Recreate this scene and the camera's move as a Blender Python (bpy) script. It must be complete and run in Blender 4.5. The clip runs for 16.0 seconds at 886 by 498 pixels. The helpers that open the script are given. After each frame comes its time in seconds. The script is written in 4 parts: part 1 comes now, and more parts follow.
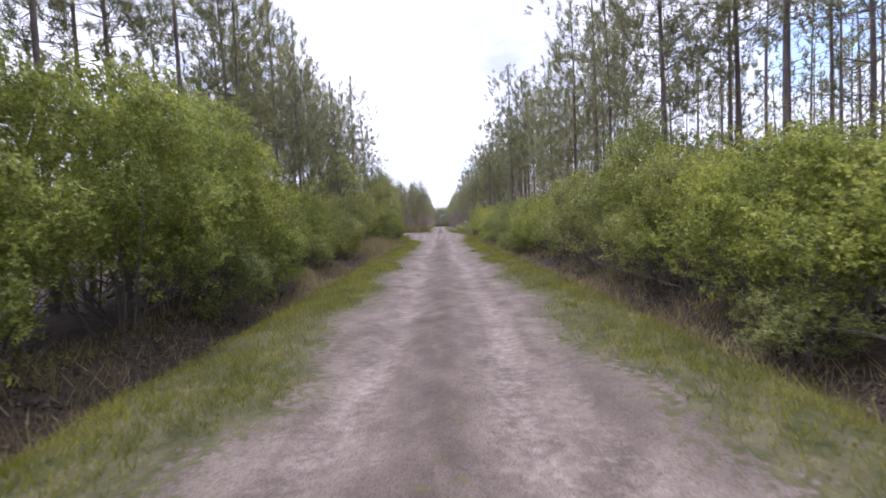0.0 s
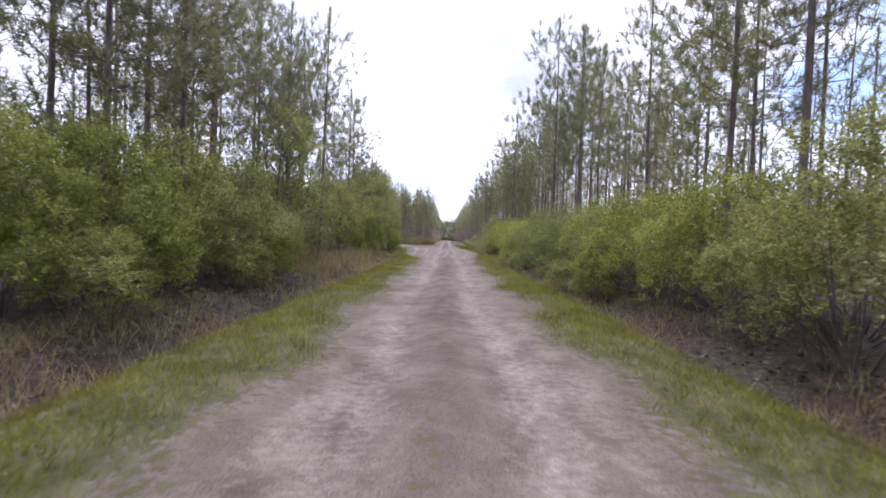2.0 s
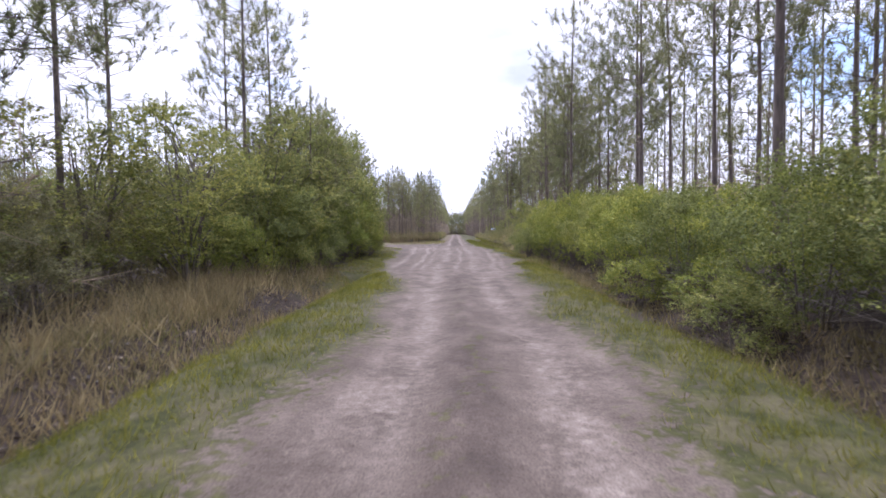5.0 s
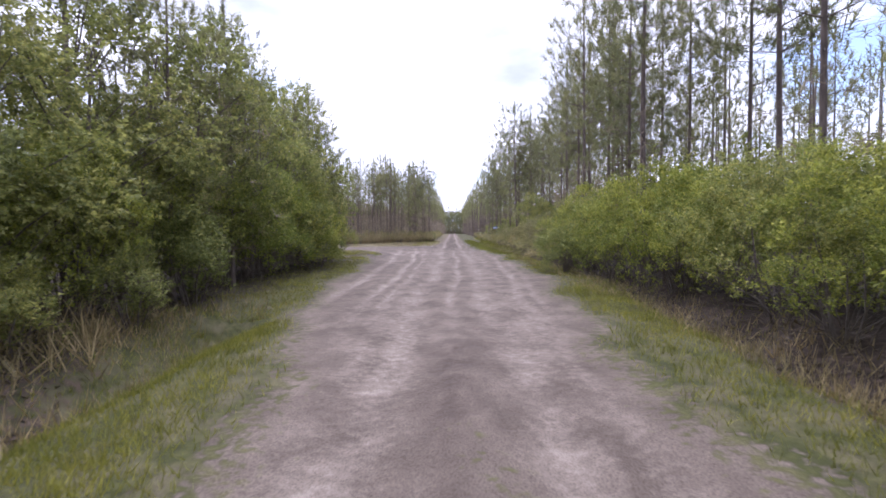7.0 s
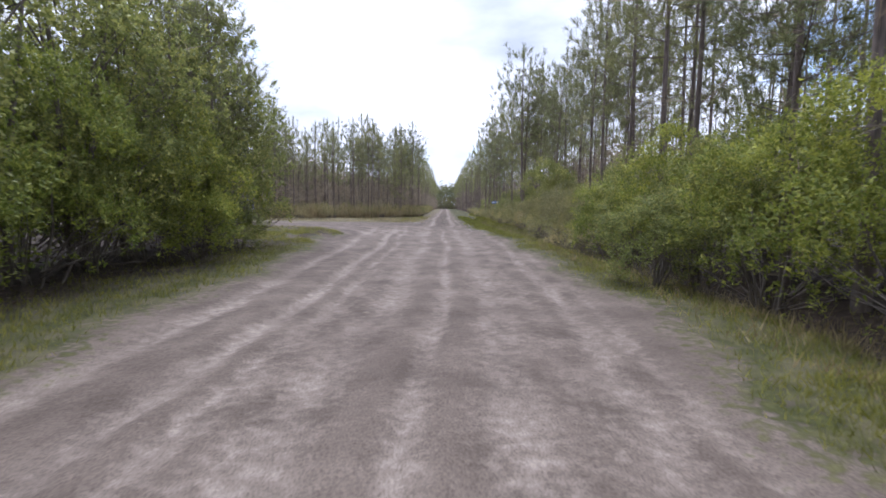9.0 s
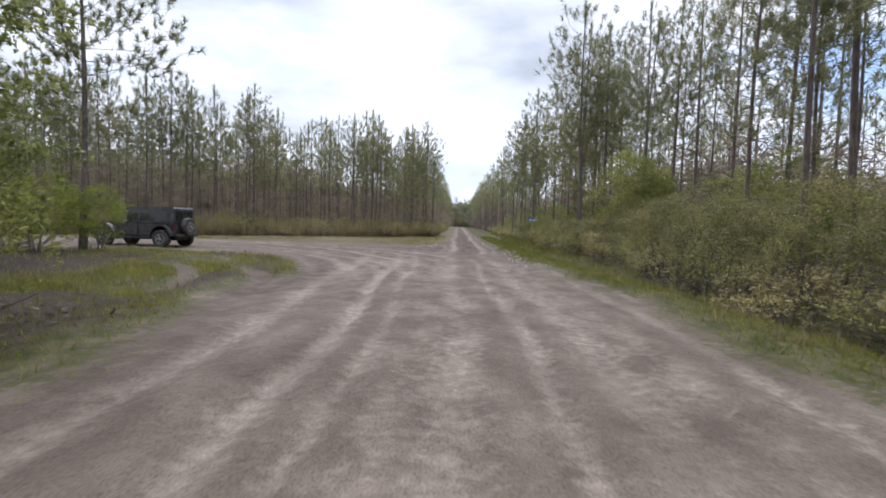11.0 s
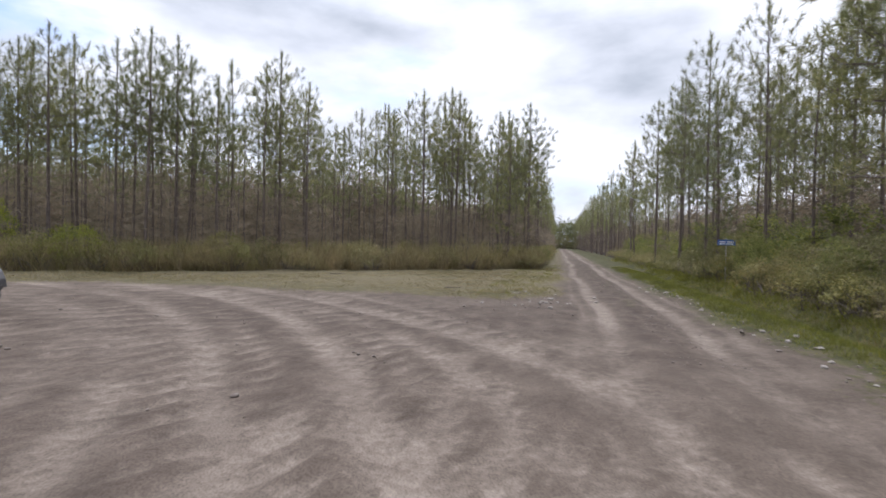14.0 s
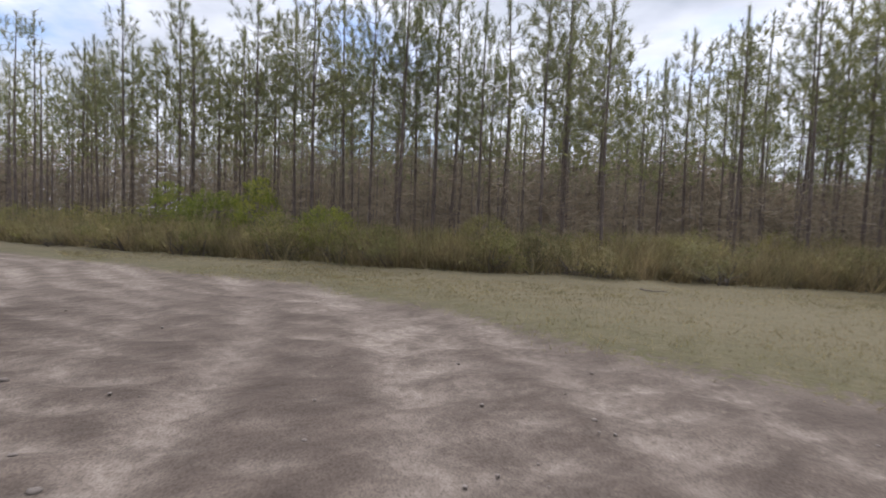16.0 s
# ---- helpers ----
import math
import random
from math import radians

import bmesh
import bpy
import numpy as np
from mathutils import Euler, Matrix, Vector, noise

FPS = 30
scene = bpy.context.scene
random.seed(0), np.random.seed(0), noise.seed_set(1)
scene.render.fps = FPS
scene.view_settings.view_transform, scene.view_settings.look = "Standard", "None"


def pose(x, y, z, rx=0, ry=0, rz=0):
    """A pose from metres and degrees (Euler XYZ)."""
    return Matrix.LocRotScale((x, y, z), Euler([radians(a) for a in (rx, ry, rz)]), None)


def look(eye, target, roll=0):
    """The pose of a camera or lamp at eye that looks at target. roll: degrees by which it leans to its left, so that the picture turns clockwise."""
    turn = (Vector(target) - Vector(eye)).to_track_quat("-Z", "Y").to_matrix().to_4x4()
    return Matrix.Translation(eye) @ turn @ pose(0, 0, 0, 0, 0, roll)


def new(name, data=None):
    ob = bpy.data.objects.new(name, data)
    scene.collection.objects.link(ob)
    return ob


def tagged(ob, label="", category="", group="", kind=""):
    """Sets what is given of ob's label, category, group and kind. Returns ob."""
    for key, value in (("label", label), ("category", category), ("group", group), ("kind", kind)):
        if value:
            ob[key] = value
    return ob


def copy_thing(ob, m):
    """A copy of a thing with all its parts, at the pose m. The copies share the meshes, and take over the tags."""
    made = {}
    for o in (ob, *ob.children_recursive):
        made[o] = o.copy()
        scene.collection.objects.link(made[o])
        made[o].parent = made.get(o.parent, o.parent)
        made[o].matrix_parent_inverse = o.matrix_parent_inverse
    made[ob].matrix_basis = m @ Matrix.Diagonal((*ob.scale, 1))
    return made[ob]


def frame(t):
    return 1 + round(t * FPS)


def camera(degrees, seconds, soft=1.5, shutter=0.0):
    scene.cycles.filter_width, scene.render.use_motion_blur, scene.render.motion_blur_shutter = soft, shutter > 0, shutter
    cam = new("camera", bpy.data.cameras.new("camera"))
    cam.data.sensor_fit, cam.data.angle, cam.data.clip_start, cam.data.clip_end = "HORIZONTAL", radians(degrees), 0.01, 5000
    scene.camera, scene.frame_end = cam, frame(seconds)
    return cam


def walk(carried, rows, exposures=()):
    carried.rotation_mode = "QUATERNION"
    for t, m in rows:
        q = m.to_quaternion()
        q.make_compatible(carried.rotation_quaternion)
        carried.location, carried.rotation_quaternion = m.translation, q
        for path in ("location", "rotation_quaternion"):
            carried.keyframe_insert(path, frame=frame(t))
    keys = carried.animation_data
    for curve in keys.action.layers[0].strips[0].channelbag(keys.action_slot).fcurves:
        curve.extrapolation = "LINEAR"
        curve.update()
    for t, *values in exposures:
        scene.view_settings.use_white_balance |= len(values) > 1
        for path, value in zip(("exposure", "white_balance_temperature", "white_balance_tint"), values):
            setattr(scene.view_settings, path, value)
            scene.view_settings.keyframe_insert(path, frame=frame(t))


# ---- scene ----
# The camera: one lens, driven along a sandy forest track and round into a side road.
cam = camera(84.5, 16.0, soft=1.7, shutter=0.14)
PATH = [
    (0, (0.058, 7.520, 1.725), (0.060, 9.517, 1.620), -2.59),
    (0.5, (0.071, 10.577, 1.668), (0.056, 12.573, 1.542), 1.12),
    (1, (0.089, 13.726, 1.628), (0.064, 15.723, 1.523), 2.06),
    (1.5, (0.056, 16.935, 1.558), (0.035, 18.931, 1.424), 3.11),
    (2, (0.022, 20.382, 1.561), (0.006, 22.381, 1.514), 1.94),
    (2.5, (0.059, 23.907, 1.576), (0.037, 25.906, 1.522), -0.34),
    (3, (0.011, 27.330, 1.564), (-0.024, 29.329, 1.505), -0.73),
    (3.5, (-0.038, 30.670, 1.538), (-0.086, 32.669, 1.478), -0.90),
    (4, (-0.121, 33.839, 1.592), (-0.174, 35.837, 1.524), -0.74),
    (6.5, (-0.148, 48.616, 1.627), (-0.200, 50.614, 1.554), -0.69),
    (7, (-0.051, 50.831, 1.631), (-0.092, 52.829, 1.555), -0.57),
    (7.5, (-0.052, 52.905, 1.625), (-0.086, 54.903, 1.538), -0.09),
    (8, (0.006, 55.050, 1.629), (-0.016, 57.047, 1.536), 0.78),
    (8.5, (0.069, 57.380, 1.560), (0.057, 59.376, 1.438), 0.33),
    (9, (0.102, 59.851, 1.488), (0.094, 61.843, 1.311), 0.70),
    (11.5, (-0.834, 74.176, 1.422), (-0.912, 76.172, 1.345), 1.56),
    (12, (-0.843, 77.044, 1.470), (-0.938, 79.041, 1.418), 1.45),
    (12.5, (-0.900, 79.696, 1.514), (-1.008, 81.693, 1.486), 1.37),
    (13, (-1.007, 82.075, 1.542), (-1.161, 84.070, 1.552), 0.30),
    (13.5, (-1.379, 84.466, 1.620), (-1.646, 86.448, 1.620), 0.88),
    (14, (-2.029, 86.715, 1.646), (-2.490, 88.662, 1.619), 1.16),
    (14.5, (-2.863, 88.808, 1.675), (-3.542, 90.688, 1.616), 0.94),
    (15, (-3.985, 90.906, 1.720), (-4.899, 92.684, 1.660), 0.66),
    (15.5, (-5.378, 93.094, 1.623), (-6.519, 94.735, 1.556), 1.94),
    (16, (-6.672, 95.091, 1.585), (-8.129, 96.458, 1.487), 2.16),
]
walk(cam, [(t, look(eye, target, roll)) for t, eye, target, roll in PATH], [(0, 1.14, 5640, 26), (7.5, 1.16, 5600, 26), (9, 0.94, 5560, 18), (11.5, 0.73, 5900, 14), (16, 0.6, 6000, 15)])

# ---- sky and sun: a bright, thinly overcast noon ----
SUN_UP, SUN_ROUND = 64.0, -20.0
world = bpy.data.worlds.new("overcast_sky")
scene.world = world
world.use_nodes = True
wn, wl = world.node_tree.nodes, world.node_tree.links
wn.clear()
w_out = wn.new("ShaderNodeOutputWorld")
w_bg = wn.new("ShaderNodeBackground")
w_sky = wn.new("ShaderNodeTexSky")
w_sky.sky_type = "NISHITA"
w_sky.sun_disc = False
w_sky.sun_elevation, w_sky.sun_rotation = radians(SUN_UP), radians(SUN_ROUND)
w_sky.dust_density = 2.0
w_co = wn.new("ShaderNodeTexCoord")
w_map = wn.new("ShaderNodeMapping")
w_map.inputs["Scale"].default_value = (1.0, 1.0, 2.6)
w_n1 = wn.new("ShaderNodeTexNoise")
w_n1.inputs["Scale"].default_value, w_n1.inputs["Detail"].default_value = 2.3, 7.0
w_n1.inputs["Roughness"].default_value = 0.55
w_r1 = wn.new("ShaderNodeValToRGB")
w_r1.color_ramp.elements[0].position, w_r1.color_ramp.elements[0].color = 0.33, (0, 0, 0, 1)
w_r1.color_ramp.elements[1].position, w_r1.color_ramp.elements[1].color = 0.46, (1, 1, 1, 1)
w_n2 = wn.new("ShaderNodeTexNoise")
w_n2.inputs["Scale"].default_value, w_n2.inputs["Detail"].default_value = 3.1, 6.0
w_r2 = wn.new("ShaderNodeValToRGB")
w_r2.color_ramp.elements[0].position, w_r2.color_ramp.elements[0].color = 0.29, (3.2, 3.42, 3.68, 1)
w_r2.color_ramp.elements[1].position, w_r2.color_ramp.elements[1].color = 0.58, (6.2, 6.28, 6.45, 1)
w_mix = wn.new("ShaderNodeMix")
w_mix.data_type = "RGBA"
w_sep = wn.new("ShaderNodeSeparateXYZ")
w_up = wn.new("ShaderNodeMapRange")
w_up.inputs["From Min"].default_value, w_up.inputs["From Max"].default_value = 0.4, 1.0
w_up.inputs["To Min"].default_value, w_up.inputs["To Max"].default_value = 0.95, 3.6
w_grade = wn.new("ShaderNodeMix")
w_grade.data_type, w_grade.blend_type = "RGBA", "MULTIPLY"
w_grade.inputs["Factor"].default_value = 1.0
wl.new(w_co.outputs["Generated"], w_sep.inputs["Vector"])
wl.new(w_sep.outputs["Z"], w_up.inputs["Value"])
wl.new(w_r2.outputs["Color"], w_grade.inputs[6])
wl.new(w_up.outputs["Result"], w_grade.inputs[7])
w_bg.inputs["Strength"].default_value = 0.125
wl.new(w_co.outputs["Generated"], w_map.inputs["Vector"])
wl.new(w_map.outputs["Vector"], w_n1.inputs["Vector"])
wl.new(w_map.outputs["Vector"], w_n2.inputs["Vector"])
wl.new(w_n1.outputs["Fac"], w_r1.inputs["Fac"])
wl.new(w_n2.outputs["Fac"], w_r2.inputs["Fac"])
wl.new(w_r1.outputs["Color"], w_mix.inputs["Factor"])
wl.new(w_sky.outputs["Color"], w_mix.inputs[6])
wl.new(w_grade.outputs[2], w_mix.inputs[7])
wl.new(w_mix.outputs[2], w_bg.inputs["Color"])
wl.new(w_bg.outputs["Background"], w_out.inputs["Surface"])
sun = new("sun", bpy.data.lights.new("sun", "SUN"))
sun.data.energy, sun.data.angle, sun.data.color = 2.0, radians(18), (1.0, 0.96, 0.9)
sun_way = Vector((math.sin(radians(SUN_ROUND)) * math.cos(radians(SUN_UP)), math.cos(radians(SUN_ROUND)) * math.cos(radians(SUN_UP)), math.sin(radians(SUN_UP))))
sun.matrix_basis = look(sun_way * 60, (0, 0, 0))

# ---- materials ----


def material(name, rough=0.8, metal=0.0):
    m = bpy.data.materials.new(name)
    m.use_nodes = True
    bsdf = m.node_tree.nodes["Principled BSDF"]
    bsdf.inputs["Roughness"].default_value, bsdf.inputs["Metallic"].default_value = rough, metal
    return m, m.node_tree.nodes, m.node_tree.links, bsdf


def ramp(nodes, stops):
    r = nodes.new("ShaderNodeValToRGB")
    while len(r.color_ramp.elements) < len(stops):
        r.color_ramp.elements.new(0.5)
    for e, (p, c) in zip(r.color_ramp.elements, stops):
        e.position, e.color = p, (*c, 1)
    return r


def noisy(nodes, links, scale, detail=5.0, coord="Object", stretch=(1, 1, 1)):
    co = nodes.new("ShaderNodeTexCoord")
    mp = nodes.new("ShaderNodeMapping")
    mp.inputs["Scale"].default_value = stretch
    n = nodes.new("ShaderNodeTexNoise")
    n.inputs["Scale"].default_value, n.inputs["Detail"].default_value = scale, detail
    links.new(co.outputs[coord], mp.inputs["Vector"])
    links.new(mp.outputs["Vector"], n.inputs["Vector"])
    return n


def blend(nodes, links, fac, a, b, mode="MIX"):
    m = nodes.new("ShaderNodeMix")
    m.data_type, m.blend_type = "RGBA", mode
    for socket, v in ((m.inputs["Factor"], fac), (m.inputs[6], a), (m.inputs[7], b)):
        if isinstance(v, (int, float)):
            socket.default_value = v
        elif isinstance(v, tuple):
            socket.default_value = (*v, 1)
        else:
            links.new(v, socket)
    return m.outputs[2]


def leaf_material(name, dark, mid, bright, clear=0.35, rough=0.55):
    """Foliage: every leaf its own shade, some light coming through."""
    m, nodes, links, bsdf = material(name, rough)
    geo = nodes.new("ShaderNodeNewGeometry")
    obj = nodes.new("ShaderNodeObjectInfo")
    r = ramp(nodes, [(0.0, dark), (0.55, mid), (1.0, bright)])
    links.new(geo.outputs["Random Per Island"], r.inputs["Fac"])
    n = noisy(nodes, links, 1.1, 3.0)
    patch = ramp(nodes, [(0.3, (0.62, 0.66, 0.55)), (0.7, (1.25, 1.18, 1.0))])
    links.new(n.outputs["Fac"], patch.inputs["Fac"])
    c = blend(nodes, links, 1.0, r.outputs["Color"], patch.outputs["Color"], "MULTIPLY")
    tint = ramp(nodes, [(0.0, (0.8, 0.86, 0.8)), (0.5, (1.0, 1.0, 1.0)), (1.0, (1.12, 1.1, 0.95))])
    links.new(obj.outputs["Random"], tint.inputs["Fac"])
    c = blend(nodes, links, 1.0, c, tint.outputs["Color"], "MULTIPLY")
    links.new(c, bsdf.inputs["Base Color"])
    bsdf.inputs["Specular IOR Level"].default_value = 0.18
    tr = nodes.new("ShaderNodeBsdfTranslucent")
    links.new(c, tr.inputs["Color"])
    mx = nodes.new("ShaderNodeMixShader")
    mx.inputs["Fac"].default_value = clear
    links.new(bsdf.outputs["BSDF"], mx.inputs[1])
    links.new(tr.outputs["BSDF"], mx.inputs[2])
    links.new(mx.outputs["Shader"], nodes["Material Output"].inputs["Surface"])
    return m


M_GREEN = leaf_material("bush_leaf_green", (0.095, 0.11, 0.037), (0.172, 0.188, 0.061), (0.282, 0.285, 0.096), 0.5)
M_MYRTLE = leaf_material("bush_leaf", (0.105, 0.13, 0.027), (0.197, 0.224, 0.046), (0.325, 0.335, 0.076), 0.5)
M_OAK = leaf_material("tree_leaf", (0.116, 0.132, 0.046), (0.2, 0.214, 0.07), (0.322, 0.325, 0.11), 0.52)
M_NEEDLE = leaf_material("pine_needle", (0.108, 0.112, 0.061), (0.17, 0.174, 0.091), (0.248, 0.247, 0.133), 0.48)
M_BROWN = leaf_material("dry_needle", (0.14, 0.112, 0.102), (0.185, 0.153, 0.138), (0.23, 0.194, 0.176), 0.4)
M_SHRUB = leaf_material("low_shrub_leaf", (0.105, 0.098, 0.05), (0.172, 0.16, 0.08), (0.245, 0.224, 0.118), 0.46)
M_HEATH = leaf_material("heath_leaf", (0.15, 0.128, 0.07), (0.235, 0.205, 0.112), (0.32, 0.28, 0.155), 0.42)
M_LUSH = leaf_material("fresh_grass_blade", (0.085, 0.092, 0.024), (0.142, 0.146, 0.04), (0.215, 0.205, 0.07), 0.4)
M_SCRUB = leaf_material("scrub_leaf", (0.125, 0.12, 0.05), (0.2, 0.188, 0.08), (0.285, 0.262, 0.12), 0.42)
M_STRAW = leaf_material("dry_grass_blade", (0.12, 0.096, 0.058), (0.2, 0.162, 0.098), (0.31, 0.256, 0.16), 0.35)
M_GRASS = leaf_material("grass_blade", (0.088, 0.094, 0.018), (0.15, 0.155, 0.03), (0.225, 0.215, 0.055), 0.4)


def bark_material(name, a, b, scale):
    m, nodes, links, bsdf = material(name, 0.9)
    n = noisy(nodes, links, scale, 8.0, "Object", (1, 1, 0.22))
    r = ramp(nodes, [(0.3, a), (0.7, b)])
    links.new(n.outputs["Fac"], r.inputs["Fac"])
    links.new(r.outputs["Color"], bsdf.inputs["Base Color"])
    bump = nodes.new("ShaderNodeBump")
    bump.inputs["Strength"].default_value, bump.inputs["Distance"].default_value = 0.7, 0.03
    links.new(n.outputs["Fac"], bump.inputs["Height"])
    links.new(bump.outputs["Normal"], bsdf.inputs["Normal"])
    return m


M_BARK = bark_material("pine_bark", (0.055, 0.042, 0.035), (0.14, 0.108, 0.09), 14)
M_TWIG = bark_material("grey_twig", (0.05, 0.04, 0.031), (0.115, 0.094, 0.075), 20)


def ground_material():
    """Pale sand, rutted; grass and leaf litter where the two attributes of the sheet say so."""
    m, nodes, links, bsdf = material("sandy_ground", 0.95)
    bsdf.inputs["Specular IOR Level"].default_value = 0.12
    fine = noisy(nodes, links, 9.0, 10.0)
    broad = noisy(nodes, links, 0.55, 6.0)
    mottle = noisy(nodes, links, 2.2, 8.0, "Object", (1.0, 0.55, 1))
    furrow = noisy(nodes, links, 3.2, 9.0, "Object", (1.0, 0.6, 1))
    grain = noisy(nodes, links, 55.0, 6.0)
    sand = ramp(nodes, [(0.26, (0.055, 0.0435, 0.0345)), (0.5, (0.078, 0.0625, 0.0505)), (0.76, (0.108, 0.088, 0.0715))])
    links.new(mottle.outputs["Fac"], sand.inputs["Fac"])
    run = nodes.new("ShaderNodeAttribute")
    run.attribute_name = "packed"
    worn = nodes.new("ShaderNodeMath")
    worn.operation = "MULTIPLY"
    patchy = ramp(nodes, [(0.3, (0.35, 0.35, 0.35)), (0.55, (1, 1, 1))])
    links.new(broad.outputs["Fac"], patchy.inputs["Fac"])
    ragged = nodes.new("ShaderNodeMath")
    ragged.operation = "MULTIPLY_ADD"
    ragged.inputs[1].default_value = 1.1
    links.new(fine.outputs["Fac"], ragged.inputs[0])
    links.new(run.outputs["Fac"], ragged.inputs[2])
    streaky = nodes.new("ShaderNodeMath")
    streaky.operation = "MULTIPLY_ADD"
    streaky.inputs[1].default_value = 0.8
    links.new(mottle.outputs["Fac"], streaky.inputs[0])
    links.new(ragged.outputs["Value"], streaky.inputs[2])
    edge = nodes.new("ShaderNodeMapRange")
    edge.inputs["From Min"].default_value, edge.inputs["From Max"].default_value = 1.1, 1.82
    links.new(streaky.outputs["Value"], edge.inputs["Value"])
    links.new(edge.outputs["Result"], worn.inputs[0])
    links.new(patchy.outputs["Color"], worn.inputs[1])
    dug = nodes.new("ShaderNodeAttribute")
    dug.attribute_name = "churned"
    pale = ramp(nodes, [(0.35, (0.114, 0.094, 0.078)), (0.7, (0.172, 0.144, 0.121))])
    links.new(fine.outputs["Fac"], pale.inputs["Fac"])
    c_sand = blend(nodes, links, worn.outputs["Value"], sand.outputs["Color"], pale.outputs["Color"])
    damp = ramp(nodes, [(0.35, (0.86, 0.84, 0.82)), (0.58, (1.04, 1.03, 1.01))])
    links.new(broad.outputs["Fac"], damp.inputs["Fac"])
    c_sand = blend(nodes, links, 0.85, c_sand, damp.outputs["Color"], "MULTIPLY")
    soil = ramp(nodes, [(0.3, (0.034, 0.026, 0.0205)), (0.52, (0.054, 0.0415, 0.033)), (0.74, (0.09, 0.071, 0.057))])
    links.new(furrow.outputs["Fac"], soil.inputs["Fac"])
    c_sand = blend(nodes, links, dug.outputs["Fac"], c_sand, soil.outputs["Color"])
    speck = ramp(nodes, [(0.32, (0.62, 0.6, 0.58)), (0.5, (1.0, 1.0, 1.0)), (0.7, (1.3, 1.28, 1.25))])
    links.new(grain.outputs["Fac"], speck.inputs["Fac"])
    c_sand = blend(nodes, links, 0.9, c_sand, speck.outputs["Color"], "MULTIPLY")
    grass = ramp(nodes, [(0.3, (0.016, 0.018, 0.006)), (0.55, (0.031, 0.033, 0.01)), (0.75, (0.056, 0.054, 0.02))])
    links.new(fine.outputs["Fac"], grass.inputs["Fac"])
    dry = ramp(nodes, [(0.3, (0.045, 0.037, 0.021)), (0.52, (0.088, 0.073, 0.043)), (0.72, (0.148, 0.125, 0.078))])
    links.new(grain.outputs["Fac"], dry.inputs["Fac"])
    bleached = ramp(nodes, [(0.42, (0.02, 0.02, 0.02)), (0.62, (0.5, 0.5, 0.5))])
    links.new(furrow.outputs["Fac"], bleached.inputs["Fac"])
    c_grass = blend(nodes, links, bleached.outputs["Color"], grass.outputs["Color"], dry.outputs["Color"])
    arid = nodes.new("ShaderNodeAttribute")
    arid.attribute_name = "arid"
    c_grass = blend(nodes, links, arid.outputs["Fac"], c_grass, dry.outputs["Color"])
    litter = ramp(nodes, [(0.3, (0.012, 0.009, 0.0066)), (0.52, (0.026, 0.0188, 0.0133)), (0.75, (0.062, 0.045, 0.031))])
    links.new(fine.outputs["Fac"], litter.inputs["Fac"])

    def mask(attribute):
        at = nodes.new("ShaderNodeAttribute")
        at.attribute_name = attribute
        add = nodes.new("ShaderNodeMath")
        add.operation = "ADD"
        wob = nodes.new("ShaderNodeMath")
        wob.operation = "MULTIPLY_ADD"
        wob.inputs[1].default_value, wob.inputs[2].default_value = 1.6, -0.8
        links.new(fine.outputs["Fac"], wob.inputs[0])
        links.new(at.outputs["Fac"], add.inputs[0])
        links.new(wob.outputs["Value"], add.inputs[1])
        r = ramp(nodes, [(0.35, (0, 0, 0)), (0.62, (1, 1, 1))])
        links.new(add.outputs["Value"], r.inputs["Fac"])
        return r.outputs["Color"]

    c = blend(nodes, links, mask("grassy"), c_sand, c_grass)
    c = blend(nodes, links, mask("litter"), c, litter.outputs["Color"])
    links.new(c, bsdf.inputs["Base Color"])
    bump = nodes.new("ShaderNodeBump")
    bump.inputs["Strength"].default_value, bump.inputs["Distance"].default_value = 0.7, 0.03
    links.new(fine.outputs["Fac"], bump.inputs["Height"])
    lumps = nodes.new("ShaderNodeBump")
    lumps.inputs["Strength"].default_value, lumps.inputs["Distance"].default_value = 0.6, 0.12
    links.new(furrow.outputs["Fac"], lumps.inputs["Height"])
    links.new(lumps.outputs["Normal"], bump.inputs["Normal"])
    links.new(bump.outputs["Normal"], bsdf.inputs["Normal"])
    return m


M_GROUND = ground_material()

# ---- the lie of the land ----


def curve(points):
    xs, ys = zip(*points)
    return lambda v: np.interp(v, xs, ys)


left_edge = curve([(0, -1.75), (52, -1.7), (58, -2.3), (62, -3.5), (75, -4.2), (80, -5.2), (84, -5.1), (86, -5.6), (88, -6.5)])
right_edge = curve([(0, 2.0), (50, 1.7), (60, 2.3), (66, 3.0), (84, 2.7), (92, 1.8), (98, 1.6), (108, 1.45), (140, 1.4)])
far_left = curve([(100, -4.0), (103, -2.2), (110, -1.75), (400, -1.7)])
side_near = curve([(-60, 75), (-41, 82.5), (-25, 88), (-17, 90.6), (-12, 90.6), (-8, 89.3), (-6, 87.4)])
side_far = curve([(-60, 82), (-41, 90), (-30, 95.5), (-22, 99), (-17, 100.9), (-9, 101.3), (-5, 101.0), (-3, 101.5)])
shrub_line = curve([(-90, 72), (-60, 86), (-41, 94.5), (-27, 101.5), (-20, 106), (-13, 111.5), (-4, 118.5)])


def soft(d, width=0.5):
    return np.clip(0.5 + d / width / 2, 0, 1)


def corner_ruts(x, y):
    """Two ruts that cut the grassy corner between the roads."""
    far = np.hypot(x + 13, y - 79.5) + 0.12 * np.sin(1.9 * x + 0.7 * y)
    cut = np.exp(-(((far - 8.2) / 0.24) ** 2)) + np.exp(-(((far - 6.7) / 0.3) ** 2))
    return np.clip(cut, 0, 1) * np.clip((x + 12.5) / 1.5, 0, 1) * np.clip((y - 79.5) / 1.0, 0, 1)


